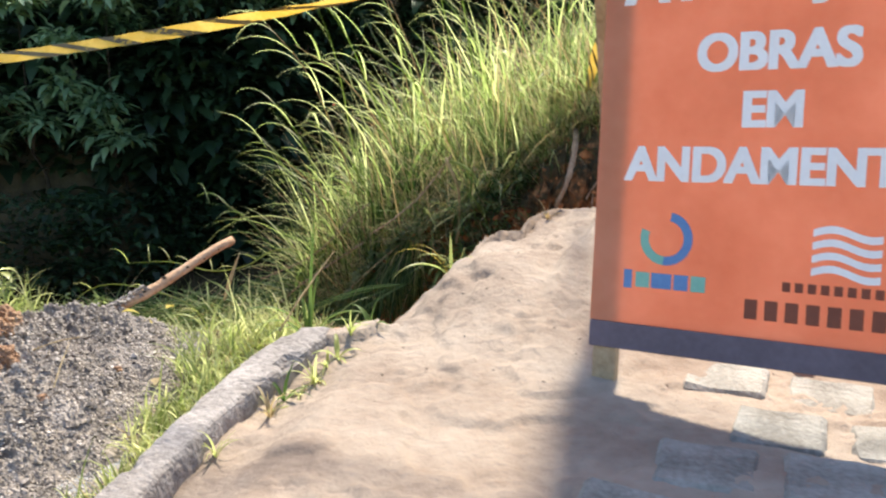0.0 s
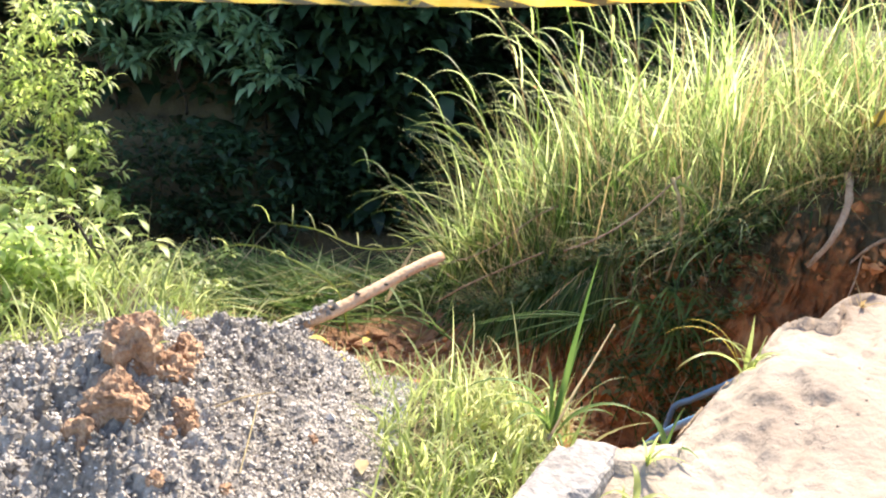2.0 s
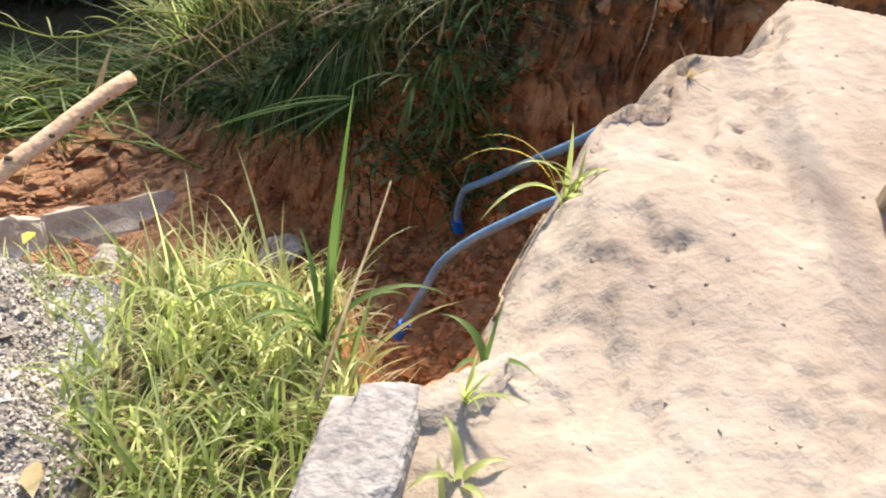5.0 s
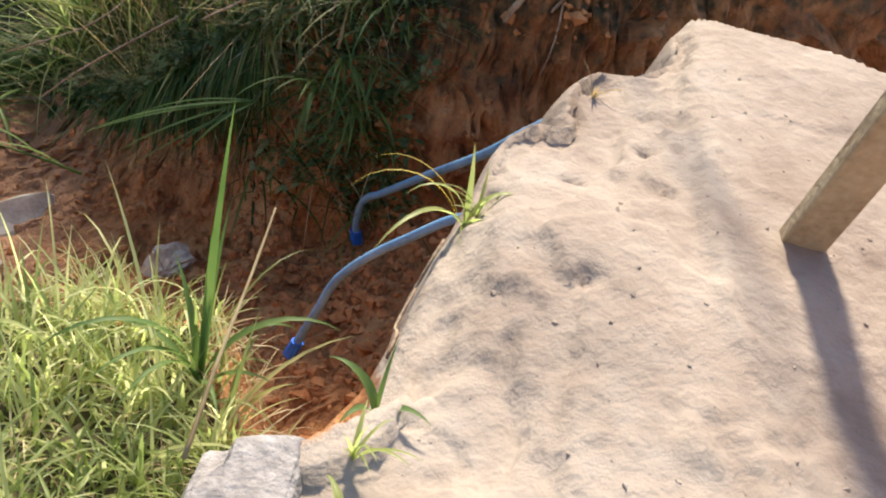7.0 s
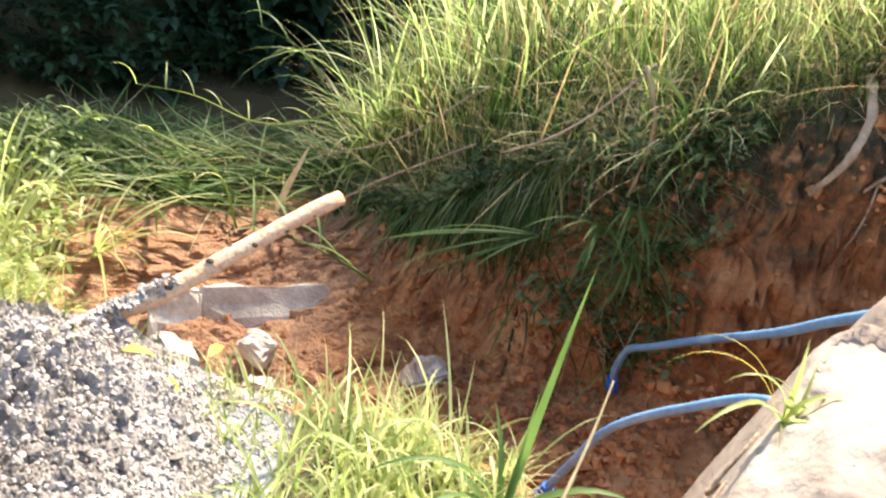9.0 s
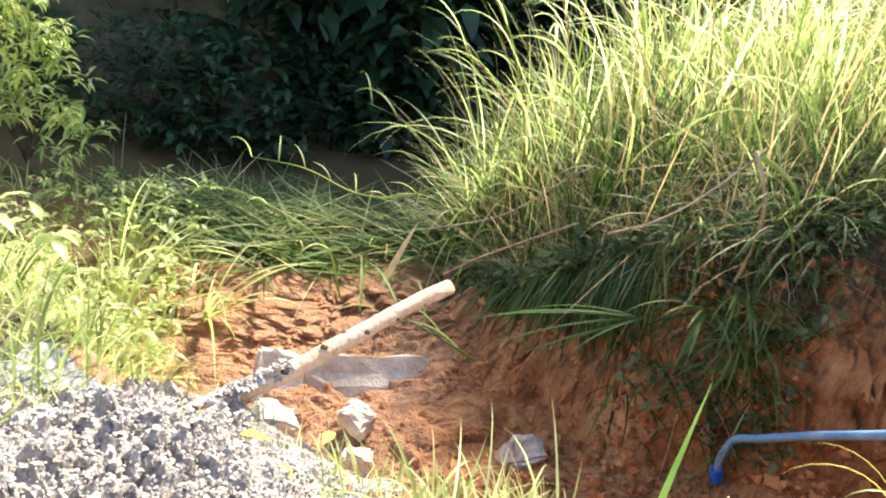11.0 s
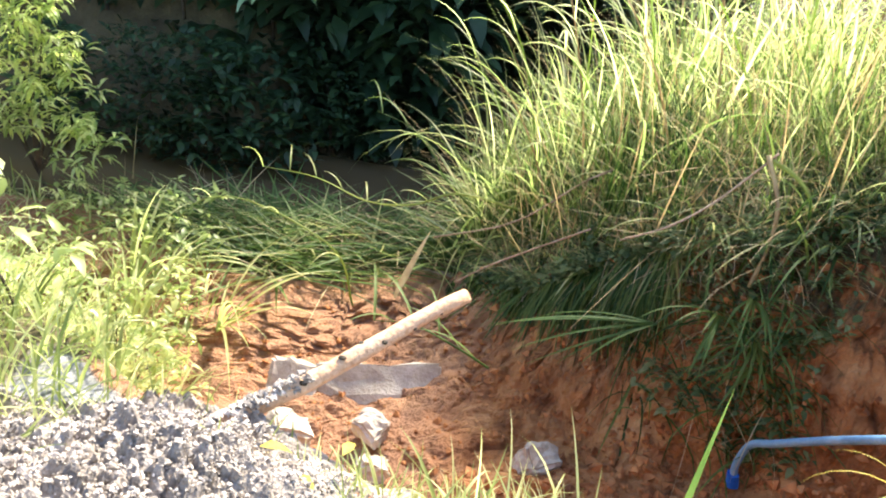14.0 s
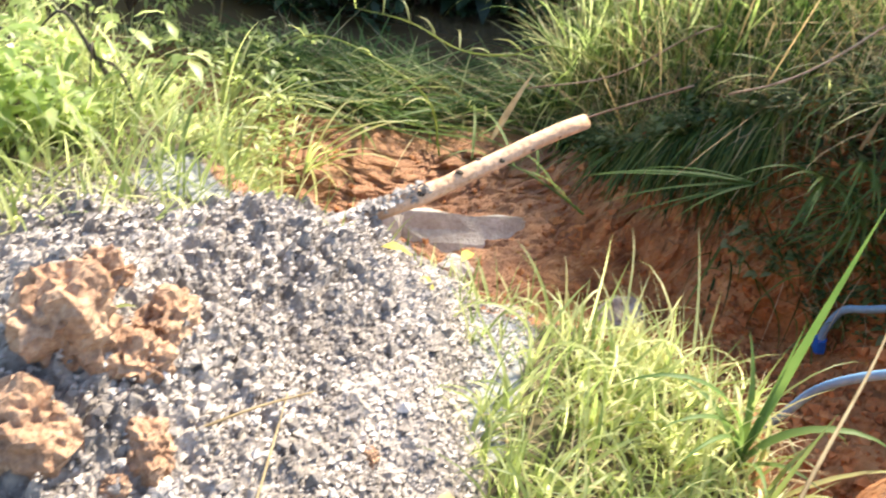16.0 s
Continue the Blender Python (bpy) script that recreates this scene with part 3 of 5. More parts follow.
# ---- kerb, pavers and concrete ----
def kerb_stone():
    """A row of stones, grouted into one, that swings out where the bank gave way."""
    bm = bmesh.new()
    ys = np.concatenate([np.linspace(0.4, 3.0, 105), [3.015, 3.028]])
    prof = [(-0.5, -0.27), (-0.5, -0.1), (-0.5, 0.0), (-0.49, 0.022), (-0.46, 0.040), (-0.40, 0.048), (-0.2, 0.05), (0.0, 0.051), (0.2, 0.05), (0.38, 0.047), (0.45, 0.038), (0.49, 0.018), (0.5, -0.01), (0.5, -0.1), (0.5, -0.27)]
    rings = []
    for k, y in enumerate(ys):
        wide = 0.112 + 0.053 * float(sstep(2.2, 2.8, y)) - (0.02 if k == len(ys) - 1 else 0)
        drop = 0.012 if k == len(ys) - 1 else 0.0
        mx = float(np.mean([np.interp(y + d, *np.array(KERB).T) for d in (-0.15, -0.05, 0.05, 0.15)])) if y < 2.9 else float(np.interp(y, *np.array(KERB).T))
        ring = []
        for u, z in prof:
            c = Vector((mx + u * wide, y, z - drop))
            c += noise.noise_vector(c * 5) * 0.006 + noise.noise_vector(c * 26) * 0.004 + noise.noise_vector(c * 60) * 0.003
            chip = noise.noise(c * 9 + Vector((5, 0, 0)))
            if z > 0.03 and abs(u) > 0.35 and chip > 0.15:
                c.z -= 0.06 * (chip - 0.15)
                c.x -= u * 0.12 * (chip - 0.15)
            ring.append(bm.verts.new(c))
        rings.append(ring)
    for a, b in zip(rings, rings[1:]):
        for k in range(len(prof) - 1):
            bm.faces.new((a[k], a[k + 1], b[k + 1], b[k]))
    bm.faces.new(rings[0])
    bm.faces.new(rings[-1][::-1])
    bmesh.ops.recalc_face_normals(bm, faces=bm.faces[:])
    me = bpy.data.meshes.new("kerb_stone")
    bm.to_mesh(me)
    bm.free()
    me.materials.append(GRANITE)
    solid("kerb_stone", me, "rough grey granite kerb stone with worn edges beside the gully", "kerb")


kerb_stone()

# ---- pole ----
def wooden_pole():
    a, b = Vector((-1.78, 3.45, -0.27)), Vector((-1.04, 4.26, 0.045))
    t = thing("wooden_pole", "peeled pale wooden pole stuck in a gravel heap above the gully", "pole", a)
    pts = [a.lerp(b, k / 24) + Vector((0, 0, 0.012 * math.sin(k * 0.35))) for k in range(25)]
    shaft = part("shaft", tube_bm(pts, [0.026 - 0.005 * k / 24 for k in range(25)], 12, 0.18), WOOD, t, smooth=True)
    ax = (b - a).normalized()
    for u, w in ((0.55, 0.8), (0.66, -0.3), (0.76, 0.5), (0.84, 0.9), (0.92, 0.2), (0.72, -0.9)):
        side = (ax.cross(Vector((0, 0, 1))).normalized() * w - Vector((0, 1, -0.6)).normalized() * 0.8).normalized()
        c = a.lerp(b, u) + side * 0.021
        bm = bmesh.new()
        bmesh.ops.create_icosphere(bm, subdivisions=1, radius=0.009, matrix=Matrix.Translation(c - side * 0.003) @ Matrix.Diagonal((1.4, 1.0, 0.8, 1)))
        part("knot", bm, BARK, shaft, "dark knot")


wooden_pole()


# ---- gravel heap ----
PILE = (-1.62, 2.92, 1.05)


def pile_z(x, y):
    """Two merged cones: the crest and a tail running back to the pole."""
    r1 = np.hypot((x - (-1.64)) / np.where(x > -1.64, 0.70, 0.85), (y - 2.86) / 0.95)
    r2 = np.hypot((x - (-1.55)) / np.where(x > -1.55, 0.52, 0.6), (y - 3.45) / 0.45)
    a = 0.38 * np.clip(1.08 - np.sqrt(r1 * r1 + 0.006), -0.3, 1)
    c = 0.24 * np.clip(1.08 - np.sqrt(r2 * r2 + 0.02), -0.3, 1)
    return -0.27 + np.maximum(a, c)


def gravel_heap():
    t = thing("gravel_heap", "heap of dark grey gravel on the verge beside the kerb", "gravel heap", (PILE[0], PILE[1], -0.25))
    n = 210
    xs, ys = np.linspace(PILE[0] - 0.95, PILE[0] + 0.62, n), np.linspace(PILE[1] - 1.0, PILE[1] + 0.95, n)
    X, Y = np.meshgrid(xs, ys, indexing="ij")
    Z = pile_z(X, Y)
    v = np.stack([X, Y, Z], -1).reshape(-1, 3)
    for i in range(len(v)):
        p = Vector(v[i])
        fine = min(1.0, max(0.0, (-1.22 - p.x) / 0.25))
        warp = noise.noise_vector(p * 6) * 0.03
        v[i, 2] += 0.045 * noise.noise(p * 3.2) + 0.03 * noise.noise(p * 8) + (0.005 + 0.032 * fine) * (clods(p + warp, 0.062) - 0.4) + (0.006 + 0.018 * fine) * (clods(p + warp, 0.027) - 0.4) + 0.008 * noise.noise(p * 42)
    k = (np.arange(n - 1)[:, None] * n + np.arange(n - 1)[None, :]).reshape(-1)
    f = np.stack([k, k + n, k + n + 1, k + 1], 1)
    child("body", mesh_of("heap_body", v, f, GRIT, False), t)
    ZG = v[:, 2].reshape(n, n)
    return t, xs, ys, ZG


heap, hx_, hy_, hz_ = gravel_heap()


def heap_z(x, y):
    i = np.clip(((x - hx_[0]) / (hx_[1] - hx_[0])).astype(int), 0, len(hx_) - 1)
    j = np.clip(((y - hy_[0]) / (hy_[1] - hy_[0])).astype(int), 0, len(hy_) - 1)
    return np.maximum(hz_[i, j], zat(x, y))


# ---- pipes ----
def pipe(points, radius, label):
    path = smooth_path(points, 48)
    t = thing("water_pipe", label, "pipe", path[-1])
    tube = part("tube", tube_bm(path, radius, 12), BLUE, t, smooth=True)
    bm = tube_bm([path[-1] + (path[-3] - path[-1]).normalized() * 0.03, path[-1] + (path[-1] - path[-3]).normalized() * 0.045], [radius * 1.5, radius * 1.7], 10, 0.3)
    part("end_tie", bm, BLUE_TIE, tube, "bright blue plastic tied round the cut end")


pipe([(0.56, 3.9, 0.12), (0.49, 4.15, 0.13), (0.48, 4.45, -0.07), (0.45, 4.72, -0.3), (0.38, 5.1, -0.6), (0.29, 5.4, -0.86), (0.24, 5.52, -0.97), (0.225, 5.56, -1.1), (0.24, 5.58, -1.2)], 0.017, "blue polyethylene water pipe bending down into the gully")
pipe([(0.4, 4.1, -0.2), (0.26, 4.28, -0.3), (0.13, 4.41, -0.47), (0.03, 4.5, -0.61), (-0.05, 4.55, -0.74), (-0.1, 4.57, -0.89), (-0.13, 4.59, -0.99), (-0.16, 4.6, -1.08)], 0.016, "blue polyethylene water pipe hanging into the gully")


# ---- far pavement, slab, pavers ----
def prism(name, outline, top, thick, mat, parent=None, label="", category="", kind="", jitter=0.008):
    bm = bmesh.new()
    lo = [bm.verts.new((x, y, top - thick)) for x, y in outline]
    f = bm.faces.new(lo)
    ex = bmesh.ops.extrude_face_region(bm, geom=[f])
    for v in ex["geom"]:
        if isinstance(v, bmesh.types.BMVert):
            v.co.z = top
    bmesh.ops.recalc_face_normals(bm, faces=bm.faces[:])
    bmesh.ops.bevel(bm, geom=bm.edges[:], offset=0.01, segments=2, affect="EDGES")
    bmesh.ops.triangulate(bm, faces=bm.faces[:])
    bmesh.ops.subdivide_edges(bm, edges=[e for e in bm.edges if e.calc_length() > 0.12], cuts=2)
    for v in bm.verts:
        v.co += noise.noise_vector(v.co * 7) * jitter
    me = bpy.data.meshes.new(name)
    bm.to_mesh(me)
    bm.free()
    me.materials.append(mat)
    return solid(name, me, label, category, kind=kind)


prism("pavement_far", [(1.28, 6.0), (3.4, 5.6), (4.2, 9.5), (1.9, 9.5)], 0.92, 0.16, CONCRETE, label="broken edge of pale concrete pavement above the gully", category="pavement", kind="structure")
pavement = thing("pavement", "grey stone block paving half covered by sand", "pavement", (1.1, 2.2, 0.03), kind="structure")


def paver_meshes():
    made = []
    for k in range(5):
        bm = box_bm((0.25, 0.245, 0.09), Matrix(), 0.014, 1, 0.012, 2, k + 20)
        me = bpy.data.meshes.new("paver")
        bm.to_mesh(me)
        bm.free()
        me.materials.append(PAVER)
        made.append(me)
    return made


def lay_pavers():
    kinds = paver_meshes()
    ang = radians(-21.8)
    for r in range(-6, 3):
        for c in range(-3, 5):
            u, v = 0.03 + c * 0.305 + (-0.165 if r % 2 else 0), 2.42 + r * 0.308
            x = u * math.cos(ang) - v * math.sin(ang)
            y = u * math.sin(ang) + v * math.cos(ang)
            if u < -0.26 - 0.05 * math.sin(r * 2.3) + (0.12 if r == 0 else 0) or x > 2.4:
                continue
            o = child("paver", random.choice(kinds), pavement)
            z = float(zat(x, y))
            o.matrix_basis = pose(x, y, z - 0.031 + random.uniform(-0.005, 0.004), random.uniform(-1.5, 1.5), random.uniform(-1.5, 1.5), -21.8 + random.uniform(-2.5, 2.5) + random.choice((0, 90, 180)))


# ---- sign ----
def text_mesh(body, size, bold):
    cu = bpy.data.curves.new("lettering", "FONT")
    cu.body, cu.size, cu.offset, cu.extrude, cu.align_x = body, size, bold, 0.0008, "CENTER"
    o = bpy.data.objects.new("lettering", cu)
    scene.collection.objects.link(o)
    bpy.context.view_layer.update()
    me = bpy.data.meshes.new_from_object(o.evaluated_get(bpy.context.evaluated_depsgraph_get()))
    bpy.data.objects.remove(o)
    return me


def works_sign():
    foot = Vector((0.445, 2.545, 0.03))
    t = thing("works_sign", "orange roadworks board with white lettering on a wooden trestle", "sign", foot)
    lean = Vector((0.05, 0.24, 1.2)).normalized()
    along = Vector((0.83, -0.54, 0.03))
    along = (along - lean * along.dot(lean)).normalized()
    front = along.cross(lean).normalized()
    W, H, B = 1.06, 1.24, 0.13
    base = Matrix(((along.x, lean.x, front.x, foot.x), (along.y, lean.y, front.y, foot.y), (along.z, lean.z, front.z, foot.z), (0, 0, 0, 1)))

    def at(u, v, w):
        return base @ Matrix.Translation((u, v, w))

    board = part("board", box_bm((W, H - 0.08, 0.012), at(W / 2, B + 0.08 + (H - 0.08) / 2, 0.0), 0.002, 1, 0.0015, 4, 3), ORANGE, t, "scuffed orange board")
    part("band", box_bm((W, 0.08, 0.013), at(W / 2, B + 0.04, 0.0005), 0.002), PURPLE, t, "dark slate-coloured band")
    for u in (0.045, W - 0.045):
        part("front_leg", box_bm((0.075, H + B + 0.04, 0.035), at(u, (H + B + 0.04) / 2 - 0.05, -0.026), 0.004, 1, 0.002, 2, 5), TIMBER, t)
    top = base @ Vector((0, H + B - 0.02, -0.05))
    for u in (-0.03, W + 0.03):
        a = top + along * u + lean * 0.07
        bfoot = Vector((0.665, 3.45, 0.10)) + along * (u + 0.085)
        bfoot.z = float(zat(bfoot.x, bfoot.y)) - 0.03
        d = (a - bfoot)
        m = look((a + bfoot) / 2, a) @ Matrix.Rotation(radians(0), 4, "Z")
        part("back_leg", box_bm((0.10, 0.045, d.length + 0.06), m, 0.004, 1, 0.002, 2, 6), TIMBER, t)
    for body, size, u, v, bold in (("ATENÇÃO", 0.19, 0.505, 1.025, 0.0022), ("OBRAS", 0.142, 0.50, 0.822, 0.0022), ("EM", 0.135, 0.50, 0.665, 0.0022), ("ANDAMENTO", 0.137, 0.515, 0.51, 0.002)):
        bm = bmesh.new()
        for k, (du, dv) in enumerate(((-1.3, -0.9), (1.3, -0.9), (-1.3, 0.9), (1.3, 0.9), (0, 0))):
            me = text_mesh(body, size, bold)
            me.transform(at(u + du * size * 0.022, B + v + dv * size * 0.016, 0.0072 + k * 0.0003) @ Matrix.Diagonal((0.97, 1, 1, 1)))
            bm.from_mesh(me)
            bpy.data.meshes.remove(me)
        for f in bm.faces:
            f.material_index = 0
        part("lettering", bm, WHITE, board, "white capital lettering")
    # emblem: an open ring with blue and green arcs
    for a0, a1, mat in ((-200, -95, LOGO_GREEN), (-95, 20, LOGO_BLUE), (20, 80, LOGO_BLUE)):
        bm = bmesh.new()
        n = 14
        ring = []
        for k in range(n + 1):
            an = radians(a0 + (a1 - a0) * k / n)
            ring.append([bm.verts.new(at(0.225 + r * math.cos(an), B + 0.34 + r * math.sin(an), 0.0078) @ Vector()) for r in (0.052, 0.078)])
        for p, q in zip(ring, ring[1:]):
            bm.faces.new((p[0], p[1], q[1], q[0]))
        part("emblem_arc", bm, mat, board)
    for k, (u, w, h, mat) in enumerate(((0.085, 0.025, 0.055, LOGO_BLUE), (0.13, 0.042, 0.045, LOGO_GREEN), (0.187, 0.06, 0.045, LOGO_BLUE), (0.245, 0.042, 0.045, LOGO_BLUE), (0.295, 0.042, 0.045, LOGO_GREEN))):
        part("emblem_bar", box_bm((w, h, 0.001), at(u + 0.03, B + 0.215, 0.0075), 0), mat, board)
    for k in range(4):
        bm = bmesh.new()
        n = 12
        row = []
        for i in range(n + 1):
            s = i / n
            y = B + 0.39 - k * 0.035 + 0.012 * math.sin(s * 5.5)
            row.append((bm.verts.new(at(0.625 + 0.17 * s, y, 0.0076) @ Vector()), bm.verts.new(at(0.625 + 0.17 * s, y - 0.02, 0.0076) @ Vector())))
        for p, q in zip(row, row[1:]):
            bm.faces.new((p[0], p[1], q[1], q[0]))
        part("flag_stripe", bm, WHITE, board)
    for k in range(9):
        part("small_print", box_bm((0.021, 0.026, 0.001), at(0.565 + k * 0.033, B + 0.23, 0.0075), 0), BROWN, board)
    for k in range(8):
        part("large_print", box_bm((0.034, 0.055, 0.001), at(0.475 + k * 0.054, B + 0.16, 0.0075), 0), BROWN, board)
    return base, top, along


sign_base, sign_top, sign_along = works_sign()


# ---- tape ----
def tape(points, width, label, n=60):
    path = smooth_path(points, n)
    t = thing("barrier_tape", label, "barrier tape", path[0])
    total = 0.0
    rows = []
    for i, p in enumerate(path):
        if i:
            total += (p - path[i - 1]).length
        d = (path[min(i + 1, len(path) - 1)] - path[max(i - 1, 0)]).normalized()
        tw = 0.75 * math.sin(total * 1.7) + 0.4 * math.sin(total * 4.3 + 1.0)
        up = Vector((0, 0, 1)) * math.cos(tw) + d.cross(Vector((0, 0, 1))).normalized() * math.sin(tw)
        rows.append((total, p, up, d))

    def at(s, v, off):
        s = max(0.0, min(total - 1e-4, s))
        for (s0, p0, u0, d0), (s1, p1, u1, d1) in zip(rows, rows[1:]):
            if s <= s1:
                k = (s - s0) / max(1e-6, s1 - s0)
                u = u0.lerp(u1, k)
                crinkle = 0.003 * math.sin(s * 37 + v * 3)
                return p0.lerp(p1, k) + u * v * width + d0.cross(u0).normalized() * (off + crinkle)
        return path[-1]

    def strip(pieces, off, mat, name, label_):
        bm = bmesh.new()
        for s0, s1, slant in pieces:
            n_ = max(2, int((s1 - s0) / 0.03))
            prev = None
            for k in range(n_ + 1):
                s = s0 + (s1 - s0) * k / n_
                cur = [bm.verts.new(at(s + slant * v, v, off)) for v in (-0.5, 0.0, 0.5)]
                if prev:
                    bm.faces.new((prev[0], prev[1], cur[1], cur[0]))
                    bm.faces.new((prev[1], prev[2], cur[2], cur[1]))
                prev = cur
        return part(name, bm, mat, t, label_, True)

    band = strip([(0, total, 0)], 0.0, YELLOW, "band", "yellow plastic film")
    s = 0.05
    rnd = random.Random(int(width * 1000))
    while s < total - 0.3:
        wide, slant = rnd.uniform(0.05, 0.11), rnd.uniform(0.12, 0.3)
        bm = bmesh.new()
        for off in (0.0012, -0.0012):
            prev = None
            for k in range(4):
                cur = [bm.verts.new(at(s + wide * k / 3 - slant * v, v, off)) for v in (-0.5, 0.0, 0.5)]
                if prev:
                    bm.faces.new((prev[0], prev[1], cur[1], cur[0]))
                    bm.faces.new((prev[1], prev[2], cur[2], cur[1]))
                prev = cur
        part("stripe", bm, BLACK, band, "", True)
        s += wide + rnd.uniform(0.12, 0.2)


tape([(-4.6, 4.33, 0.61), (-2.7, 3.71, 0.835), (-1.7, 3.38, 0.97), (-1.0, 3.15, 1.067), (-0.5, 3.02, 1.15), (0.0, 2.90, 1.24), (0.3, 2.81, 1.29), (0.62, 2.69, 1.335), (1.3, 2.40, 1.42)], 0.042, "yellow and black striped barrier tape stretched across the gully edge")
tape([(0.48, 2.85, 1.28), (0.66, 3.8, 1.2), (0.84, 4.9, 0.98), (0.95, 6.0, 0.62)], 0.07, "loose yellow and black barrier tape sagging to the bank", 40)
lay_pavers()


# ---- heap: stones, clods ----
def pebbles(pos, size, flat=0.75):
    """Angular stones of eight faces."""
    n = len(pos)
    base = np.array([(1, 0, 0), (-1, 0, 0), (0, 1, 0), (0, -1, 0), (0, 0, 1), (0, 0, -1)], dtype=float)
    v = base[None] * (0.65 + 0.7 * rng.random((n, 6, 1))) + 0.35 * (rng.random((n, 6, 3)) - 0.5)
    a = rng.random(n) * 6.28
    b_ = rng.random(n) * 6.28
    ca, sa, cb, sb = np.cos(a), np.sin(a), np.cos(b_), np.sin(b_)
    x, y, z = v[..., 0], v[..., 1], v[..., 2]
    y, z = y * cb[:, None] - z * sb[:, None], y * sb[:, None] + z * cb[:, None]
    x, y = x * ca[:, None] - y * sa[:, None], x * sa[:, None] + y * ca[:, None]
    v = np.stack([x, y, z * flat], -1) * size[:, None, None] + pos[:, None, :]
    f = np.array([(0, 2, 4), (2, 1, 4), (1, 3, 4), (3, 0, 4), (2, 0, 5), (1, 2, 5), (3, 1, 5), (0, 3, 5)])
    return v.reshape(-1, 3), (np.arange(n)[:, None, None] * 6 + f[None]).reshape(-1, 3)


def stones_on_heap():
    n = 42000
    x = rng.uniform(-2.5, -1.0, n)
    y = rng.uniform(2.0, 3.75, n)
    keep = (pile_z(x, y) > -0.30) & (x < -1.02 + 0.05 * np.sin(y * 9))
    x, y = x[keep], y[keep]
    s = 0.0030 + 0.0038 * rng.random(len(x)) ** 2 + 0.009 * (rng.random(len(x)) > 0.965) * rng.random(len(x))
    p = np.stack([x, y, heap_z(x, y) + s * 0.35], 1)
    v, f = pebbles(p, s)
    o = child("gravel", mesh_of("gravel", v, f, STONE), heap, "loose angular grey stones")
    o["kind"] = "stuff"
    # lumps of wet grit
    n = 1300
    x, y = rng.uniform(-2.3, -1.15, n), rng.uniform(2.15, 3.5, n)
    s = 0.006 + 0.013 * rng.random(n) ** 2
    v, f = pebbles(np.stack([x, y, heap_z(x, y) + s * 0.3], 1), s, 0.8)
    o = child("wet_grit", mesh_of("wet_grit", v, f, GRIT), heap, "dark clumps of wet grit")
    o["kind"] = "stuff"
    # grit stuck to the pole's foot
    k = 520
    u = rng.random(k) ** 1.2 * 0.42 + 0.14
    a, b_ = np.array((-1.78, 3.45, -0.27)), np.array((-1.04, 4.26, 0.045))
    an = rng.random(k) * 6.28
    p = a + (b_ - a) * u[:, None] + np.stack([np.cos(an) * 0.024, -np.abs(np.sin(an)) * 0.012, np.abs(np.sin(an)) * 0.026], 1)
    v, f = pebbles(p, 0.004 + 0.009 * rng.random(k) ** 2)
    solid("clinging_grit", mesh_of("clinging_grit", v, f, STONE), "grey grit clinging to the pole", "gravel", kind="stuff")


stones_on_heap()


def clod(x, y, size, seed, lift=-0.15):
    bm = bmesh.new()
    bmesh.ops.create_icosphere(bm, subdivisions=4, radius=1)
    for v in bm.verts:
        c = v.co.copy()
        v.co *= 1 + 0.45 * noise.noise(c * 1.1 + Vector((seed * 3.7, 0, 0))) + 0.2 * noise.noise(c * 2.6 + Vector((seed, 0, 0))) + 0.20 * noise.noise(c * 5) + 0.16 * noise.noise(c * 11) + 0.08 * noise.noise(c * 23)
        v.co = Vector((v.co.x * size[0], v.co.y * size[1], v.co.z * size[2]))
    me = bpy.data.meshes.new("clay_clod")
    bm.to_mesh(me)
    bm.free()
    me.materials.append(CLOD)
    o = solid("clay_clod", me, "crumbly orange clay lump on a gravel heap", "clay lump", "clay lumps on the heap")
    z = float(heap_z(np.array([x]), np.array([y]))[0])
    o.matrix_basis = pose(x, y, z + size[2] * lift, 0, 0, seed * 40)


for k, (x, y, s) in enumerate(((-1.65, 2.98, (0.045, 0.04, 0.07)), (-1.54, 2.97, (0.06, 0.04, 0.045)), (-1.59, 2.70, (0.06, 0.07, 0.07)), (-1.46, 2.78, (0.045, 0.035, 0.04)), (-1.62, 2.62, (0.045, 0.05, 0.055)),
                               (-2.02, 2.76, (0.035, 0.03, 0.045)), (-1.62, 2.84, (0.065, 0.07, 0.085)), (-1.53, 2.88, (0.05, 0.05, 0.05)), (-1.30, 2.66, (0.02, 0.02, 0.018)), (-1.42, 2.55, (0.018, 0.02, 0.016)), (-1.47, 2.72, (0.02, 0.022, 0.02)), (-1.2, 3.05, (0.018, 0.016, 0.02)))):
    clod(x, y, s, k + 1)


# ---- broken concrete and rubble in the gully ----
def block(size, x, y, rz, rx, ry, seed, label, lift):
    bm = box_bm(size, Matrix(), 0.016, 2, 0.03, 4, seed)
    me = bpy.data.meshes.new("concrete_block")
    bm.to_mesh(me)
    bm.free()
    me.materials.append(CONCRETE)
    o = solid("concrete_block", me, label, "concrete block", "broken concrete in the gully")
    o.matrix_basis = pose(x, y, float(zat(x, y)) + lift, rx, ry, rz)


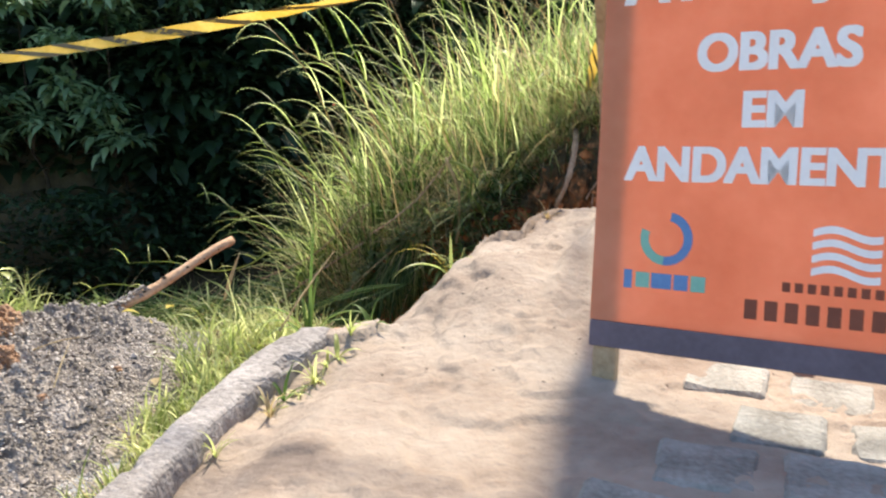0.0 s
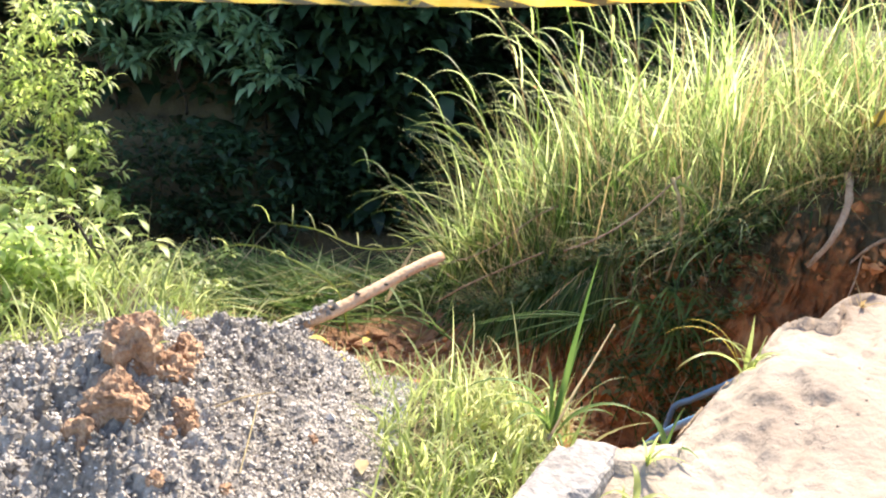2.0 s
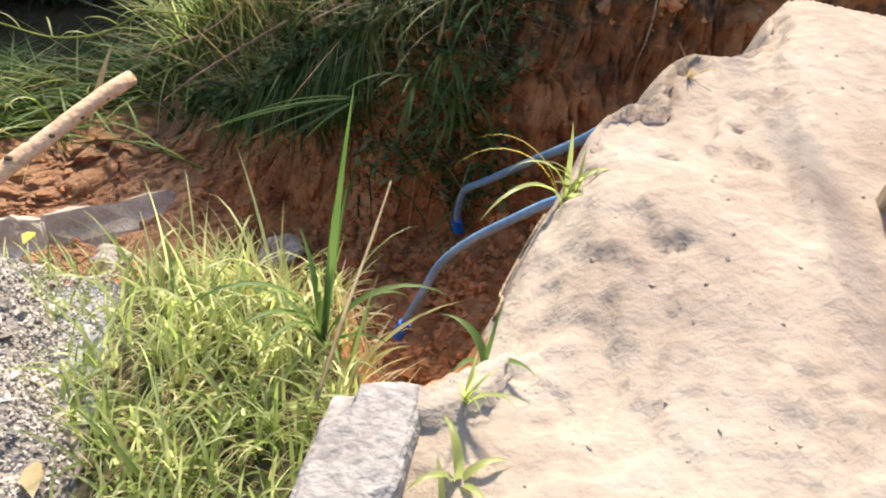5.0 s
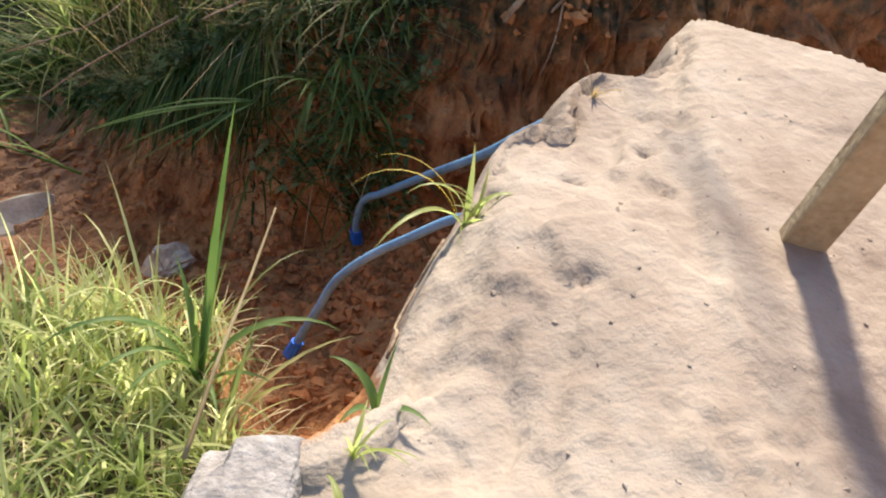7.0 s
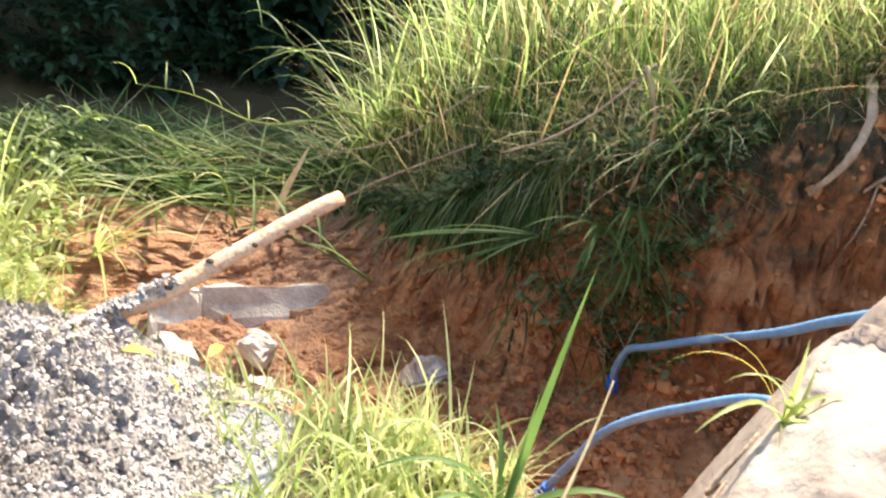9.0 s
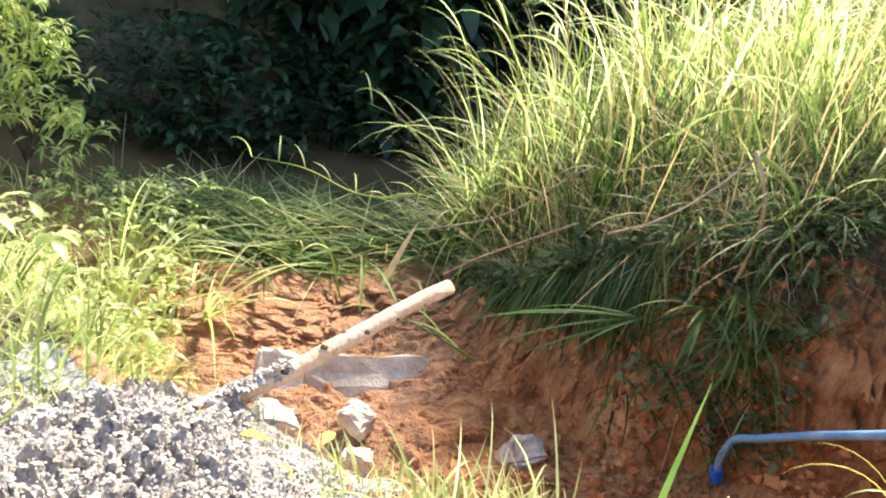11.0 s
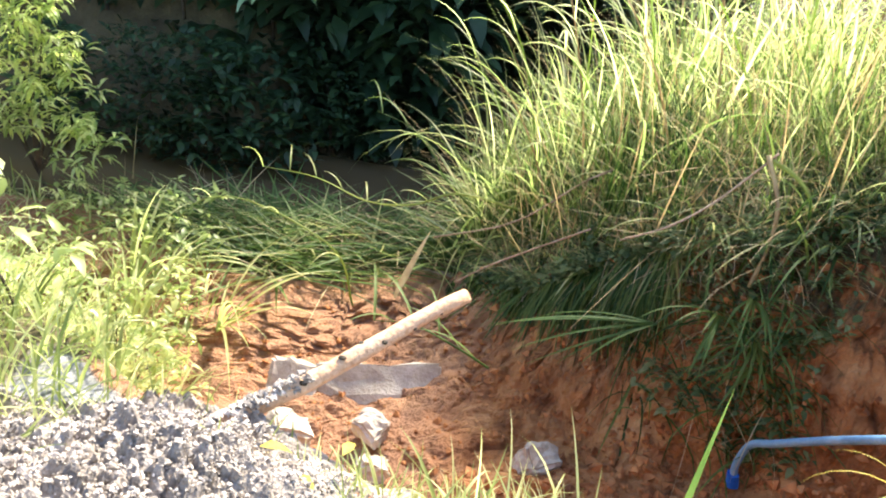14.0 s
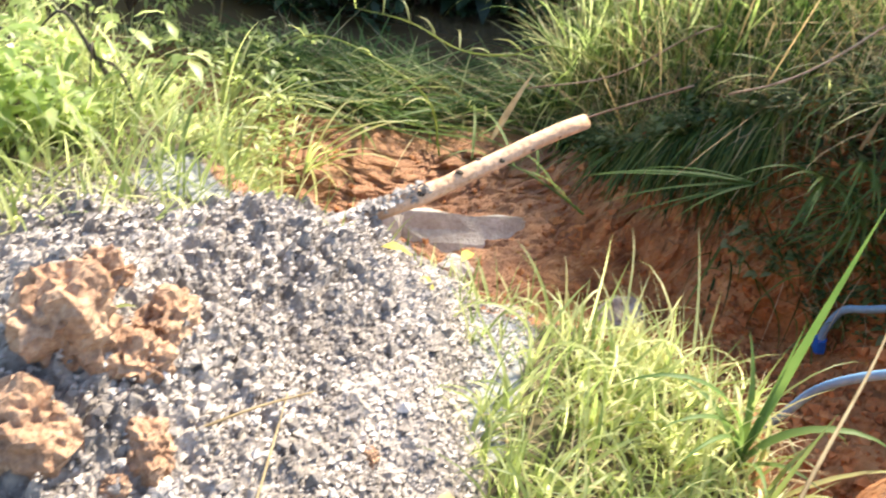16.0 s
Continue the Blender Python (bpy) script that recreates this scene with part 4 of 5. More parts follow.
block((0.28, 0.14, 0.40), -2.08, 6.42, 14, -34, 4, 1, "muddy pale concrete block leaning in red clay", 0.0)
block((0.74, 0.11, 0.48), -1.56, 6.52, 10, -38, -9, 2, "muddy pale concrete slab half buried in red clay", -0.06)
block((0.24, 0.17, 0.16), -1.96, 6.02, 30, 12, 18, 3, "broken pale concrete lump on red clay", 0.06)
block((0.17, 0.14, 0.16), -1.50, 6.0, -20, 25, 10, 4, "broken pale concrete lump on red clay", 0.05)
block((0.17, 0.16, 0.12), -1.42, 5.75, 15, -10, 14, 5, "broken pale concrete lump on red clay", 0.04)
block((0.22, 0.14, 0.14), -0.62, 5.75, 40, 20, 10, 6, "broken pale concrete lump on red clay", 0.05)


def rubble():
    n = 900
    x = rng.normal(0.0, 0.42, n)
    y = rng.normal(5.25, 0.45, n)
    e, l = dist_to(EDGE, x, y), dist_to(LIP, x, y)
    keep = (e > 0.1) & (l < -0.1)
    x, y = x[keep], y[keep]
    s = 0.012 + 0.035 * rng.random(len(x)) ** 2.5
    v, f = pebbles(on_ground(x, y, 0.005), s, 0.8)
    xw, yw = rng.uniform(-1.2, 1.5, 9000), rng.uniform(4.9, 8.0, 9000)
    lw = dist_to(LIP, xw, yw)
    kw = (lw > -0.62) & (lw < -0.02)
    xw, yw = xw[kw][:1500], yw[kw][:1500]
    v3, f3 = pebbles(on_ground(xw, yw, 0.0), 0.008 + 0.03 * rng.random(len(xw)) ** 3, 0.9)
    v2, f2 = pebbles(on_ground(rng.uniform(-2.8, 0.4, 700), rng.uniform(5.2, 7.6, 700), 0.003), 0.008 + 0.022 * rng.random(700) ** 3, 0.8)
    solid("clay_rubble", joined("clay_rubble", [(v, f), (v2, f2), (v3, f3)], [RED, RED, RED], False), "crumbled red clay clods in the gully bed", "rubble", kind="stuff")
    n = 350
    x, y = rng.uniform(-0.4, 1.1, n), rng.uniform(2.3, 4.3, n)
    e = dist_to(EDGE, x, y)
    keep = (e < -0.02) & (kerb_side(x, y) > 0.1)
    x, y = x[keep], y[keep]
    v, f = pebbles(on_ground(x, y, 0.001), 0.002 + 0.006 * rng.random(len(x)) ** 4, 0.5)
    solid("sand_crumbs", mesh_of("sand_crumbs", v, f, SAND), "crumbs of dried sand on the path", "sand", kind="stuff")


rubble()


# ---- roots and sticks ----
def root(points, r0, r1, label, mat=ROOT, name="root", category="root"):
    path = smooth_path(points, 20)
    n = len(path)
    bm = tube_bm(path, [r0 + (r1 - r0) * k / (n - 1) for k in range(n)], 7, 0.5)
    me = bpy.data.meshes.new(name)
    bm.to_mesh(me)
    bm.free()
    me.materials.append(mat)
    me.polygons.foreach_set("use_smooth", np.full(len(me.polygons), True))
    return solid(name, me, label, category)


root([(0.86, 5.75, 0.40), (0.82, 5.52, 0.29), (0.77, 5.45, 0.12), (0.71, 5.5, -0.06)], 0.022, 0.014, "thick pale root sticking out of the gully wall")
root([(1.25, 5.6, 0.30), (1.10, 5.42, 0.22), (0.97, 5.42, 0.14), (0.88, 5.5, -0.04), (0.84, 5.55, -0.2)], 0.012, 0.006, "thin root hanging from the gully wall")
root([(0.95, 5.5, 0.12), (0.92, 5.42, -0.1), (0.90, 5.45, -0.3)], 0.006, 0.003, "thin root hanging from the gully wall")
root([(0.06, 6.0, 0.20), (-0.13, 5.95, -0.04), (-0.31, 5.9, -0.2), (-0.5, 5.95, -0.34)], 0.006, 0.004, "pale dry branch lying across the overgrown bank", name="branch", category="branch")
root([(0.02, 6.0, 0.18), (0.10, 5.88, 0.0), (0.11, 5.85, -0.2), (0.09, 5.85, -0.38)], 0.011, 0.008, "pale bent grass stalk hanging down the bank", STRAW, "dead_stalk", "stalk")
root([(0.02, 6.0, 0.17), (0.14, 5.95, 0.13), (0.22, 5.9, 0.06), (0.26, 5.88, -0.08)], 0.010, 0.006, "pale bent grass stalk hanging down the bank", GRASS, "bent_stalk", "stalk")
root([(-0.60, 6.55, -0.55), (-1.04, 6.5, -0.84), (-1.25, 6.5, -1.02)], 0.006, 0.004, "pale dry branch lying across the overgrown bank", name="branch", category="branch")
root([(-0.55, 6.85, -0.3), (-0.69, 6.8, -0.39), (-1.01, 6.8, -0.71), (-1.45, 6.8, -0.92)], 0.006, 0.004, "pale dry branch lying across the overgrown bank", name="branch", category="branch")
root([(-0.58, 2.98, 0.05), (-0.53, 3.12, 0.12), (-0.47, 3.28, 0.19), (-0.43, 3.4, 0.23)], 0.004, 0.002, "dry straw-coloured seed stalk leaning over the kerb", STRAW, "dead_stalk", "stalk")
root([(x, y, float(zat(x, y)) + 0.006) for x, y in ((-0.01, 3.66), (-0.05, 3.62), (-0.09, 3.6), (-0.1, 3.53), (-0.15, 3.46), (-0.17, 3.38), (-0.2, 3.32))], 0.006, 0.003, "thin pale curling root on the sand edge")
root([(-1.27, 2.6, -0.12), (-1.3, 2.8, -0.03), (-1.34, 3.0, 0.0)], 0.0025, 0.0015, "thin dry twig lying on gravel", STRAW, "twig", "twig")
root([(-1.42, 2.85, 0.02), (-1.36, 2.92, 0.03), (-1.3, 3.0, 0.02)], 0.0025, 0.0015, "thin dry twig lying on gravel", STRAW, "twig", "twig")


# ---- grasses ----
def pick(n, xr, yr, test):
    x, y = rng.uniform(*xr, n), rng.uniform(*yr, n)
    k = test(x, y)
    return x[k], y[k]


def grass_set(x, y, length, width, azim, lean, bend, lift=0.0, seg=6, twist=0.8, fold=0.25):
    return ribbons(on_ground(x, y, lift - 0.01), length, azim, lean, bend, width, seg, fold, twist)


def leaf_cluster(centres, size, per, ratio, droop, spread=0.5, up=0.15):
    """Whorls of leaves about each centre."""
    c = np.repeat(centres, per, 0)
    n = len(c)
    az = rng.random(n) * 6.28
    el = rng.normal(up, 0.35, n)
    d = np.stack([np.cos(az) * np.cos(el), np.sin(az) * np.cos(el), np.sin(el)], 1)
    s = np.repeat(size, per) * rng.uniform(0.6, 1.15, n)
    return leaves(c + d * (s * spread * rng.random(n))[:, None], d, s, ratio, droop)


def bank_grass():
    lip_y = lambda x: np.interp(x, *np.array(LIP).T)

    def sward(n, xr, deep, length, width, lean, bend, seg, clumps=0, front=0.0):
        """Blades of every direction behind the lip; in clumps that each lean their own way, or strewn."""
        if clumps:
            cx = rng.uniform(*xr, clumps)
            cy = lip_y(cx) + front + rng.random(clumps) ** 1.3 * deep
            k = rng.integers(0, clumps, n)
            x, y = cx[k] + rng.normal(0, 0.06, n), cy[k] + rng.normal(0, 0.06, n)
            az = rng.uniform(0, 6.28, clumps)[k] + rng.normal(0, 1.5, n)
        else:
            x = rng.uniform(*xr, n)
            y = lip_y(x) + front + rng.random(n) ** 1.2 * deep
            az = rng.uniform(0, 6.28, n)
        ln = length[0] + (length[1] - length[0]) * rng.random(n) ** 1.6
        return grass_set(x, y, ln, rng.uniform(*width, n), az, np.abs(rng.normal(lean[0], lean[1], n)), bend[0] + (bend[1] - bend[0]) * rng.random(n) ** 1.5, seg=seg)

    sets = [
        (sward(640, (-1.35, 0.0), 2.0, (0.6, 1.75), (0.010, 0.026), (0.3, 0.35), (0.4, 2.7), 10, 40, 0.25), GRASS_SUN),
        (sward(420, (0.0, 1.3), 2.0, (0.5, 1.35), (0.009, 0.022), (0.3, 0.3), (0.3, 2.4), 9, 34, 0.6), GRASS_SUN),
        (sward(1900, (-1.3, 1.4), 1.8, (0.22, 0.95), (0.004, 0.012), (0.65, 0.45), (0.1, 2.0), 6, 200, 0.3), GRASS_SUN),
        (sward(1900, (0.15, 1.5), 1.3, (0.22, 0.70), (0.005, 0.014), (0.35, 0.35), (0.2, 1.6), 6, 150, 0.15), GRASS_SUN),
        (sward(2600, (-1.35, 1.4), 1.2, (0.10, 0.36), (0.004, 0.012), (0.7, 0.4), (0.3, 2.0), 5, 160, -0.05), GRASS_SUN),
        # near-black blades paint the shaded gaps between the bright ones
        (sward(2200, (-1.35, 1.4), 1.3, (0.10, 0.5), (0.004, 0.014), (0.7, 0.5), (0.3, 1.8), 5, 160, 0.1), GRASS_SHADED),
        (sward(1700, (-1.35, -0.15), 1.4, (0.3, 0.95), (0.007, 0.018), (0.25, 0.25), (0.2, 1.6), 6, 110, 0.12), GRASS_SHADED),
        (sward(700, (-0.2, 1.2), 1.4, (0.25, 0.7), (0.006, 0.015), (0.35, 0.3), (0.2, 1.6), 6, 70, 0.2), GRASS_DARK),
        (sward(1300, (-1.2, 1.2), 1.5, (0.4, 1.5), (0.004, 0.009), (0.8, 0.4), (0.0, 0.6), 6, 0, 0.0), STRAW),
        (sward(4200, (-1.2, 1.3), 0.9, (0.12, 0.5), (0.002, 0.006), (0.95, 0.4), (0.0, 1.2), 5, 0, -0.08), STRAW),
    ]
    solid("bank_grass", joined("bank_grass", [q[0] for q in sets], [q[1] for q in sets]), "tall bright backlit grass on the gully bank", "grass", kind="stuff")
    # what hangs over the edge and grows on the upper wall
    pieces = []
    # the dark set, thickest at the left, paints shade under the brow
    for count, deep, wide, mat in ((700, 0.22, 0.013, GRASS), (8500, 0.46, 0.012, GRASS_SHADED), (900, 0.10, 0.010, GRASS_SUN), (4200, 0.42, 0.004, STRAW)):
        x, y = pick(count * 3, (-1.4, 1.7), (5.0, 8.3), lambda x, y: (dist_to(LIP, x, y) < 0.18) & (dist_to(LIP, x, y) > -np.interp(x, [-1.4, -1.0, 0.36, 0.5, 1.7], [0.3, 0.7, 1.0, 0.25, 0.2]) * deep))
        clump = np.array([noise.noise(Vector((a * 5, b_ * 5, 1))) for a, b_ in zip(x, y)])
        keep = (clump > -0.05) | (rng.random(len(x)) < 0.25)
        share = np.interp(x, [-0.5, -0.1, 0.05, 0.25], [1.0, 0.3, 0.3, 0.7]) if mat is GRASS_SHADED else np.interp(x, [-0.5, -0.1], [0.35, 1.0])
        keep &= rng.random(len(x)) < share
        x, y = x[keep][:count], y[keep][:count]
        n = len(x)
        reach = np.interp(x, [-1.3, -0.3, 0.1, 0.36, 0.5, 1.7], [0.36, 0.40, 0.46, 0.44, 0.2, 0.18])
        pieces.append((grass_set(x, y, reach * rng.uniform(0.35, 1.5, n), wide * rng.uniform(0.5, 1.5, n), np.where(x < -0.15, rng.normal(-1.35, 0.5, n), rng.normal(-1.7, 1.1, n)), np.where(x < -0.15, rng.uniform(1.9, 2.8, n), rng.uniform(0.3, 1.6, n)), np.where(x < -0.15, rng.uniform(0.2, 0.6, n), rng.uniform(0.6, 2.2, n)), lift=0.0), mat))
    solid("hanging_grass", joined("hanging_grass", [p[0] for p in pieces], [p[1] for p in pieces]), "green grass and dry straw hanging over the gully edge", "grass", kind="stuff")
    # a curtain of blades with the hollow's shade in their colour
    n = 1500
    x = rng.uniform(-1.1, -0.2, n)
    x = x[np.array([noise.noise(Vector((a * 7, 0, 4))) for a in x]) > -0.15]
    n = len(x)
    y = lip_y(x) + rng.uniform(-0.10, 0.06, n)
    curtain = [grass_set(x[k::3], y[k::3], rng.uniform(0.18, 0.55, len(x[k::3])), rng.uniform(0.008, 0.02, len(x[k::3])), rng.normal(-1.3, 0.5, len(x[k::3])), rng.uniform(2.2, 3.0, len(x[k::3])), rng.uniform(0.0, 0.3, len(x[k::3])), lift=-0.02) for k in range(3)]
    solid("hanging_blades", joined("hanging_blades", curtain, [GRASS_SHADED, GRASS_DARK, GRASS_SHADED]), "green grass blades, toned dark for shade, hanging over the hollow bank", "grass", kind="stuff")
    # small creeping leaves in the hanging mat
    x, y = pick(9000, (-1.3, 0.5), (5.2, 8.2), lambda x, y: (dist_to(LIP, x, y) < 0.4) & (dist_to(LIP, x, y) > -np.interp(x, [-1.3, -0.2, 0.5], [0.2, 0.36, 0.45])))
    c = on_ground(x, y, 0.02) + np.stack([np.zeros(len(x)), -0.14 * rng.random(len(x)), 0.04 * rng.random(len(x))], 1)
    v, f = leaf_cluster(c, rng.uniform(0.025, 0.065, len(c)), 4, 0.55, 0.3)
    solid("creeping_weed", mesh_of("creeping_weed", v, f, CREEPER, True), "small-leaved creeping weed on the bank", "weed", kind="stuff")


bank_grass()


def creek_grass():
    shore = lambda x: np.interp(x, [-12, -5, -3.9, -3.2, -2.2, 0, 4], [8.0, 8.3, 8.5, 8.75, 9.2, 10.4, 13])
    slope = lambda y: np.interp(y, [3.8, 4.4, 5.2, 6.6, 7.6, 8.3], [-1.95, -2.12, -2.5, -2.85, -3.0, -3.3])

    def lying(n, length, width, mat_spread, lean):
        x, y = pick(n * 4, (-4.6, -1.0), (6.9, 8.8), lambda x, y: (y > np.interp(x, *np.array(LIP).T) + 0.06) & (y < shore(x) - 0.1))
        x, y = x[:n], y[:n]
        n = len(x)
        side = np.where(rng.random(n) < 0.6, 0.2, 3.3)
        return grass_set(x, y, rng.uniform(*length, n), rng.uniform(*width, n), side + rng.normal(0, mat_spread, n), rng.uniform(*lean, n), rng.uniform(0.0, 0.7, n), seg=8)

    a = lying(1000, (0.35, 1.0), (0.013, 0.034), 0.7, (1.0, 1.5))
    a2 = lying(320, (0.3, 0.8), (0.010, 0.026), 0.9, (0.9, 1.5))
    a3 = lying(260, (0.4, 1.0), (0.005, 0.012), 1.0, (0.9, 1.5))
    x, y = pick(4300, (-5.8, -1.8), (3.8, 8.3), lambda x, y: (x < slope(y) + 0.1 * np.sin(y * 9)) & (dist_to(EDGE, x, y) > -0.1))
    n = len(x)
    b_ = grass_set(x, y, rng.uniform(0.25, 0.85, n) * np.interp(y, [4.8, 5.0, 6.8, 7.6], [0.36, 0.9, 0.8, 0.4]), rng.uniform(0.006, 0.024, n), rng.uniform(0, 6.28, n), np.abs(rng.normal(0.5, 0.35, n)), rng.uniform(0.3, 2.0, n), seg=7)
    x, y = pick(2600, (-3.6, -1.85), (2.4, 4.3), lambda x, y: (x < -2.1 - 0.08 * np.sin(y * 5) + 0.3 * (y > 3.25)) & (dist_to(EDGE, x, y) < 0.3))
    n = len(x)
    c_ = grass_set(x, y, rng.uniform(0.10, 0.34, n), rng.uniform(0.005, 0.013, n), rng.uniform(0, 6.28, n), rng.uniform(0.1, 0.8, n), rng.uniform(0.5, 1.8, n), seg=6)
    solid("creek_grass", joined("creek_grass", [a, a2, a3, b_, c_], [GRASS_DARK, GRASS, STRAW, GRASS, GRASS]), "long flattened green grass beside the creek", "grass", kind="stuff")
    # broad small leaves among it
    x, y = pick(900, (-4.4, -2.0), (4.2, 8.0), lambda x, y: (x < slope(y)) & (dist_to(EDGE, x, y) > 0.0))
    v, f = leaf_cluster(on_ground(x, y, 0.0) + np.stack([0 * x, 0 * x, rng.uniform(0.08, 0.42, len(x))], 1), rng.uniform(0.05, 0.11, len(x)), 5, 0.4, 0.35)
    solid("slope_weed", mesh_of("slope_weed", v, f, LEAF_LIT, True), "pale green leafy weeds among long grass", "weed", kind="stuff")


creek_grass()


def verge_grass():
    x, y = pick(5200, (-1.12, -0.44), (1.9, 3.66), lambda x, y: ((kerb_side(x, y) < -0.10) | ((y > 3.1) & (x < -0.46))) & (x > -1.0 + 0.06 * np.sin(y * 11)) & (dist_to(EDGE, x, y) < 0.02))
    tuftiness = np.array([noise.noise(Vector((a * 9, b_ * 9, 7))) for a, b_ in zip(x, y)])
    keep = (tuftiness > -0.12) | (rng.random(len(x)) < 0.3)
    x, y = x[keep], y[keep]
    n = len(x)
    tall = np.interp(y, [1.9, 3.2, 3.6], [0.75, 1.0, 1.3]) * np.where(rng.random(n) < 0.12, 1.5, 1.0)
    a = grass_set(x, y, tall * rng.uniform(0.05, 0.21, n), rng.uniform(0.004, 0.013, n), rng.uniform(0, 6.28, n), np.abs(rng.normal(0.35, 0.35, n)), 0.3 + 2.4 * rng.random(n) ** 1.3, seg=6)
    x, y = x[::4], y[::4]
    n = len(x)
    d = grass_set(x, y, rng.uniform(0.06, 0.2, n), rng.uniform(0.002, 0.005, n), rng.uniform(0, 6.28, n), rng.uniform(0.5, 1.3, n), rng.uniform(0.3, 1.4, n), seg=4)
    solid("verge_grass", joined("verge_grass", [a, d], [GRASS, STRAW]), "short fresh green grass between kerb and gravel", "grass", kind="stuff")


verge_grass()


def dry_thatch():
    x, y = rng.uniform(-0.58, -0.40, 260), rng.uniform(3.08, 3.6, 260)
    n = len(x)
    v = grass_set(x, y, rng.uniform(0.05, 0.16, n), rng.uniform(0.002, 0.005, n), rng.uniform(0, 6.28, n), rng.uniform(0.4, 1.3, n), rng.uniform(0.3, 1.4, n), seg=4)
    x, y = rng.uniform(-1.9, -0.5, 500), rng.uniform(3.5, 3.85, 500)
    n = len(x)
    w = grass_set(x, y, rng.uniform(0.06, 0.2, n), rng.uniform(0.003, 0.008, n), rng.normal(1.5, 1.0, n), rng.uniform(0.2, 1.2, n), rng.uniform(0.5, 1.8, n), seg=5)
    solid("dry_thatch", joined("dry_thatch", [v, w], [STRAW, GRASS]), "dry straw and thin grass along the gully edge", "grass", kind="stuff")


dry_thatch()


def tuft(name, x, y, z, blades, label, category, mat=GRASS, group=""):
    """A plant of few blades: rows of length, width, azimuth, lean and bend in degrees."""
    t = thing(name, label, category, (x, y, z), group)
    for L, w, az, le, be in blades:
        base = np.array([(x, y, z - 0.01)])
        v, f = ribbons(base, np.array([L]), np.array([radians(az)]), np.array([radians(le)]), np.array([radians(be)]), np.array([w]), 10, 0.3, 0.5)
        child("blade", mesh_of("blade", v, f, mat, True), t)
    return t


def gz(x, y):
    return float(zat(x, y))


tuft("grass_shoot", -0.545, 3.40, gz(-0.545, 3.40), [(0.62, 0.02, 60, 4, 8), (0.44, 0.026, 195, 6, 140), (0.38, 0.028, 0, 12, 125), (0.34, 0.024, 215, 10, 120), (0.30, 0.02, 110, 10, 60), (0.22, 0.018, 280, 20, 110), (0.36, 0.012, 80, 3, 20), (0.2, 0.02, 330, 25, 90), (0.3, 0.02, 20, 12, 140), (0.33, 0.018, 230, 12, 135), (0.26, 0.022, 150, 20, 110), (0.4, 0.016, 70, 8, 30)],
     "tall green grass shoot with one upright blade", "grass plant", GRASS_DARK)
tuft("grass_shoot", -0.98, 3.52, gz(-0.98, 3.52), [(0.30, 0.016, 190, 6, 150), (0.28, 0.018, 330, 10, 140), (0.24, 0.012, 60, 5, 70), (0.2, 0.012, 250, 20, 100)], "arching green grass shoot at the gully edge", "grass plant")
tuft("grass_shoot", 0.035, 3.68, gz(0.035, 3.68), [(0.20, 0.018, 95, 4, 20), (0.24, 0.014, 185, 8, 150), (0.22, 0.016, 350, 10, 150), (0.34, 0.022, 215, 45, 95), (0.20, 0.03, 290, 40, 90), (0.18, 0.018, 20, 25, 120), (0.15, 0.02, 250, 60, 70)],
     "pale green maize-like sprout on the sand edge", "grass plant", GRASS)
tuft("grass_shoot", 0.03, 3.70, gz(0.03, 3.70), [(0.36, 0.006, 178, 25, 135), (0.3, 0.005, 150, 20, 120)], "yellowing thin grass shoot on the sand edge", "grass plant", YELLOW_LEAF)
tuft("grass_shoot", -0.27, 3.10, gz(-0.27, 3.10), [(0.16, 0.024, 140, 6, 120), (0.12, 0.02, 215, 20, 120), (0.13, 0.02, 320, 25, 110), (0.15, 0.01, 60, 8, 60), (0.11, 0.02, 265, 40, 80)], "broad-bladed green sprout beside the kerb", "grass plant", GRASS_DARK)
tuft("grass_shoot", -0.36, 2.84, gz(-0.36, 2.84), [(0.14, 0.02, 100, 10, 130), (0.11, 0.018, 15, 35, 110), (0.12, 0.018, 200, 30, 120), (0.09, 0.016, 300, 50, 90)], "broad-bladed green sprout beside the kerb", "grass plant", GRASS)
tuft("grass_shoot", -0.5, 2.58, gz(-0.5, 2.58), [(0.14, 0.014, 60, 8, 50), (0.12, 0.014, 10, 30, 100), (0.15, 0.016, 150, 20, 110), (0.13, 0.016, 270, 35, 90), (0.16, 0.012, 320, 40, 70)], "small green sprout beside the kerb", "grass plant", GRASS_DARK)
tuft("grass_shoot", -1.47, 3.6, -0.12, [(0.09, 0.007, 60, 8, 70), (0.1, 0.007, 180, 12, 80), (0.08, 0.008, 300, 20, 90), (0.1, 0.006, 100, 5, 30), (0.07, 0.007, 20, 25, 90)], "small bright grass tuft on a gravel heap", "grass plant")
tuft("grass_shoot", -1.60, 2.90, 0.13, [(0.07, 0.012, 100, 8, 40), (0.06, 0.014, 20, 30, 80), (0.05, 0.01, 180, 30, 80)], "small green seedling on a gravel heap", "grass plant")
for k, (x, y, a) in enumerate(((-0.52, 2.45, 40), (-0.62, 2.2, 70), (-0.42, 2.7, 10), (-0.75, 1.9, 50), (-0.33, 2.98, 70), (0.50, 4.14, 30), (0.06, 3.68, 100))):
    tuft("grass_shoot", x, y, gz(x, y), [(random.uniform(0.06, 0.15), random.uniform(0.006, 0.012), random.uniform(0, 360), random.uniform(3, 32), random.uniform(30, 110)) for _ in range(9)], "small wilted grass tuft in sand", "grass plant", STRAW if k in (0, 3, 5) else GRASS)


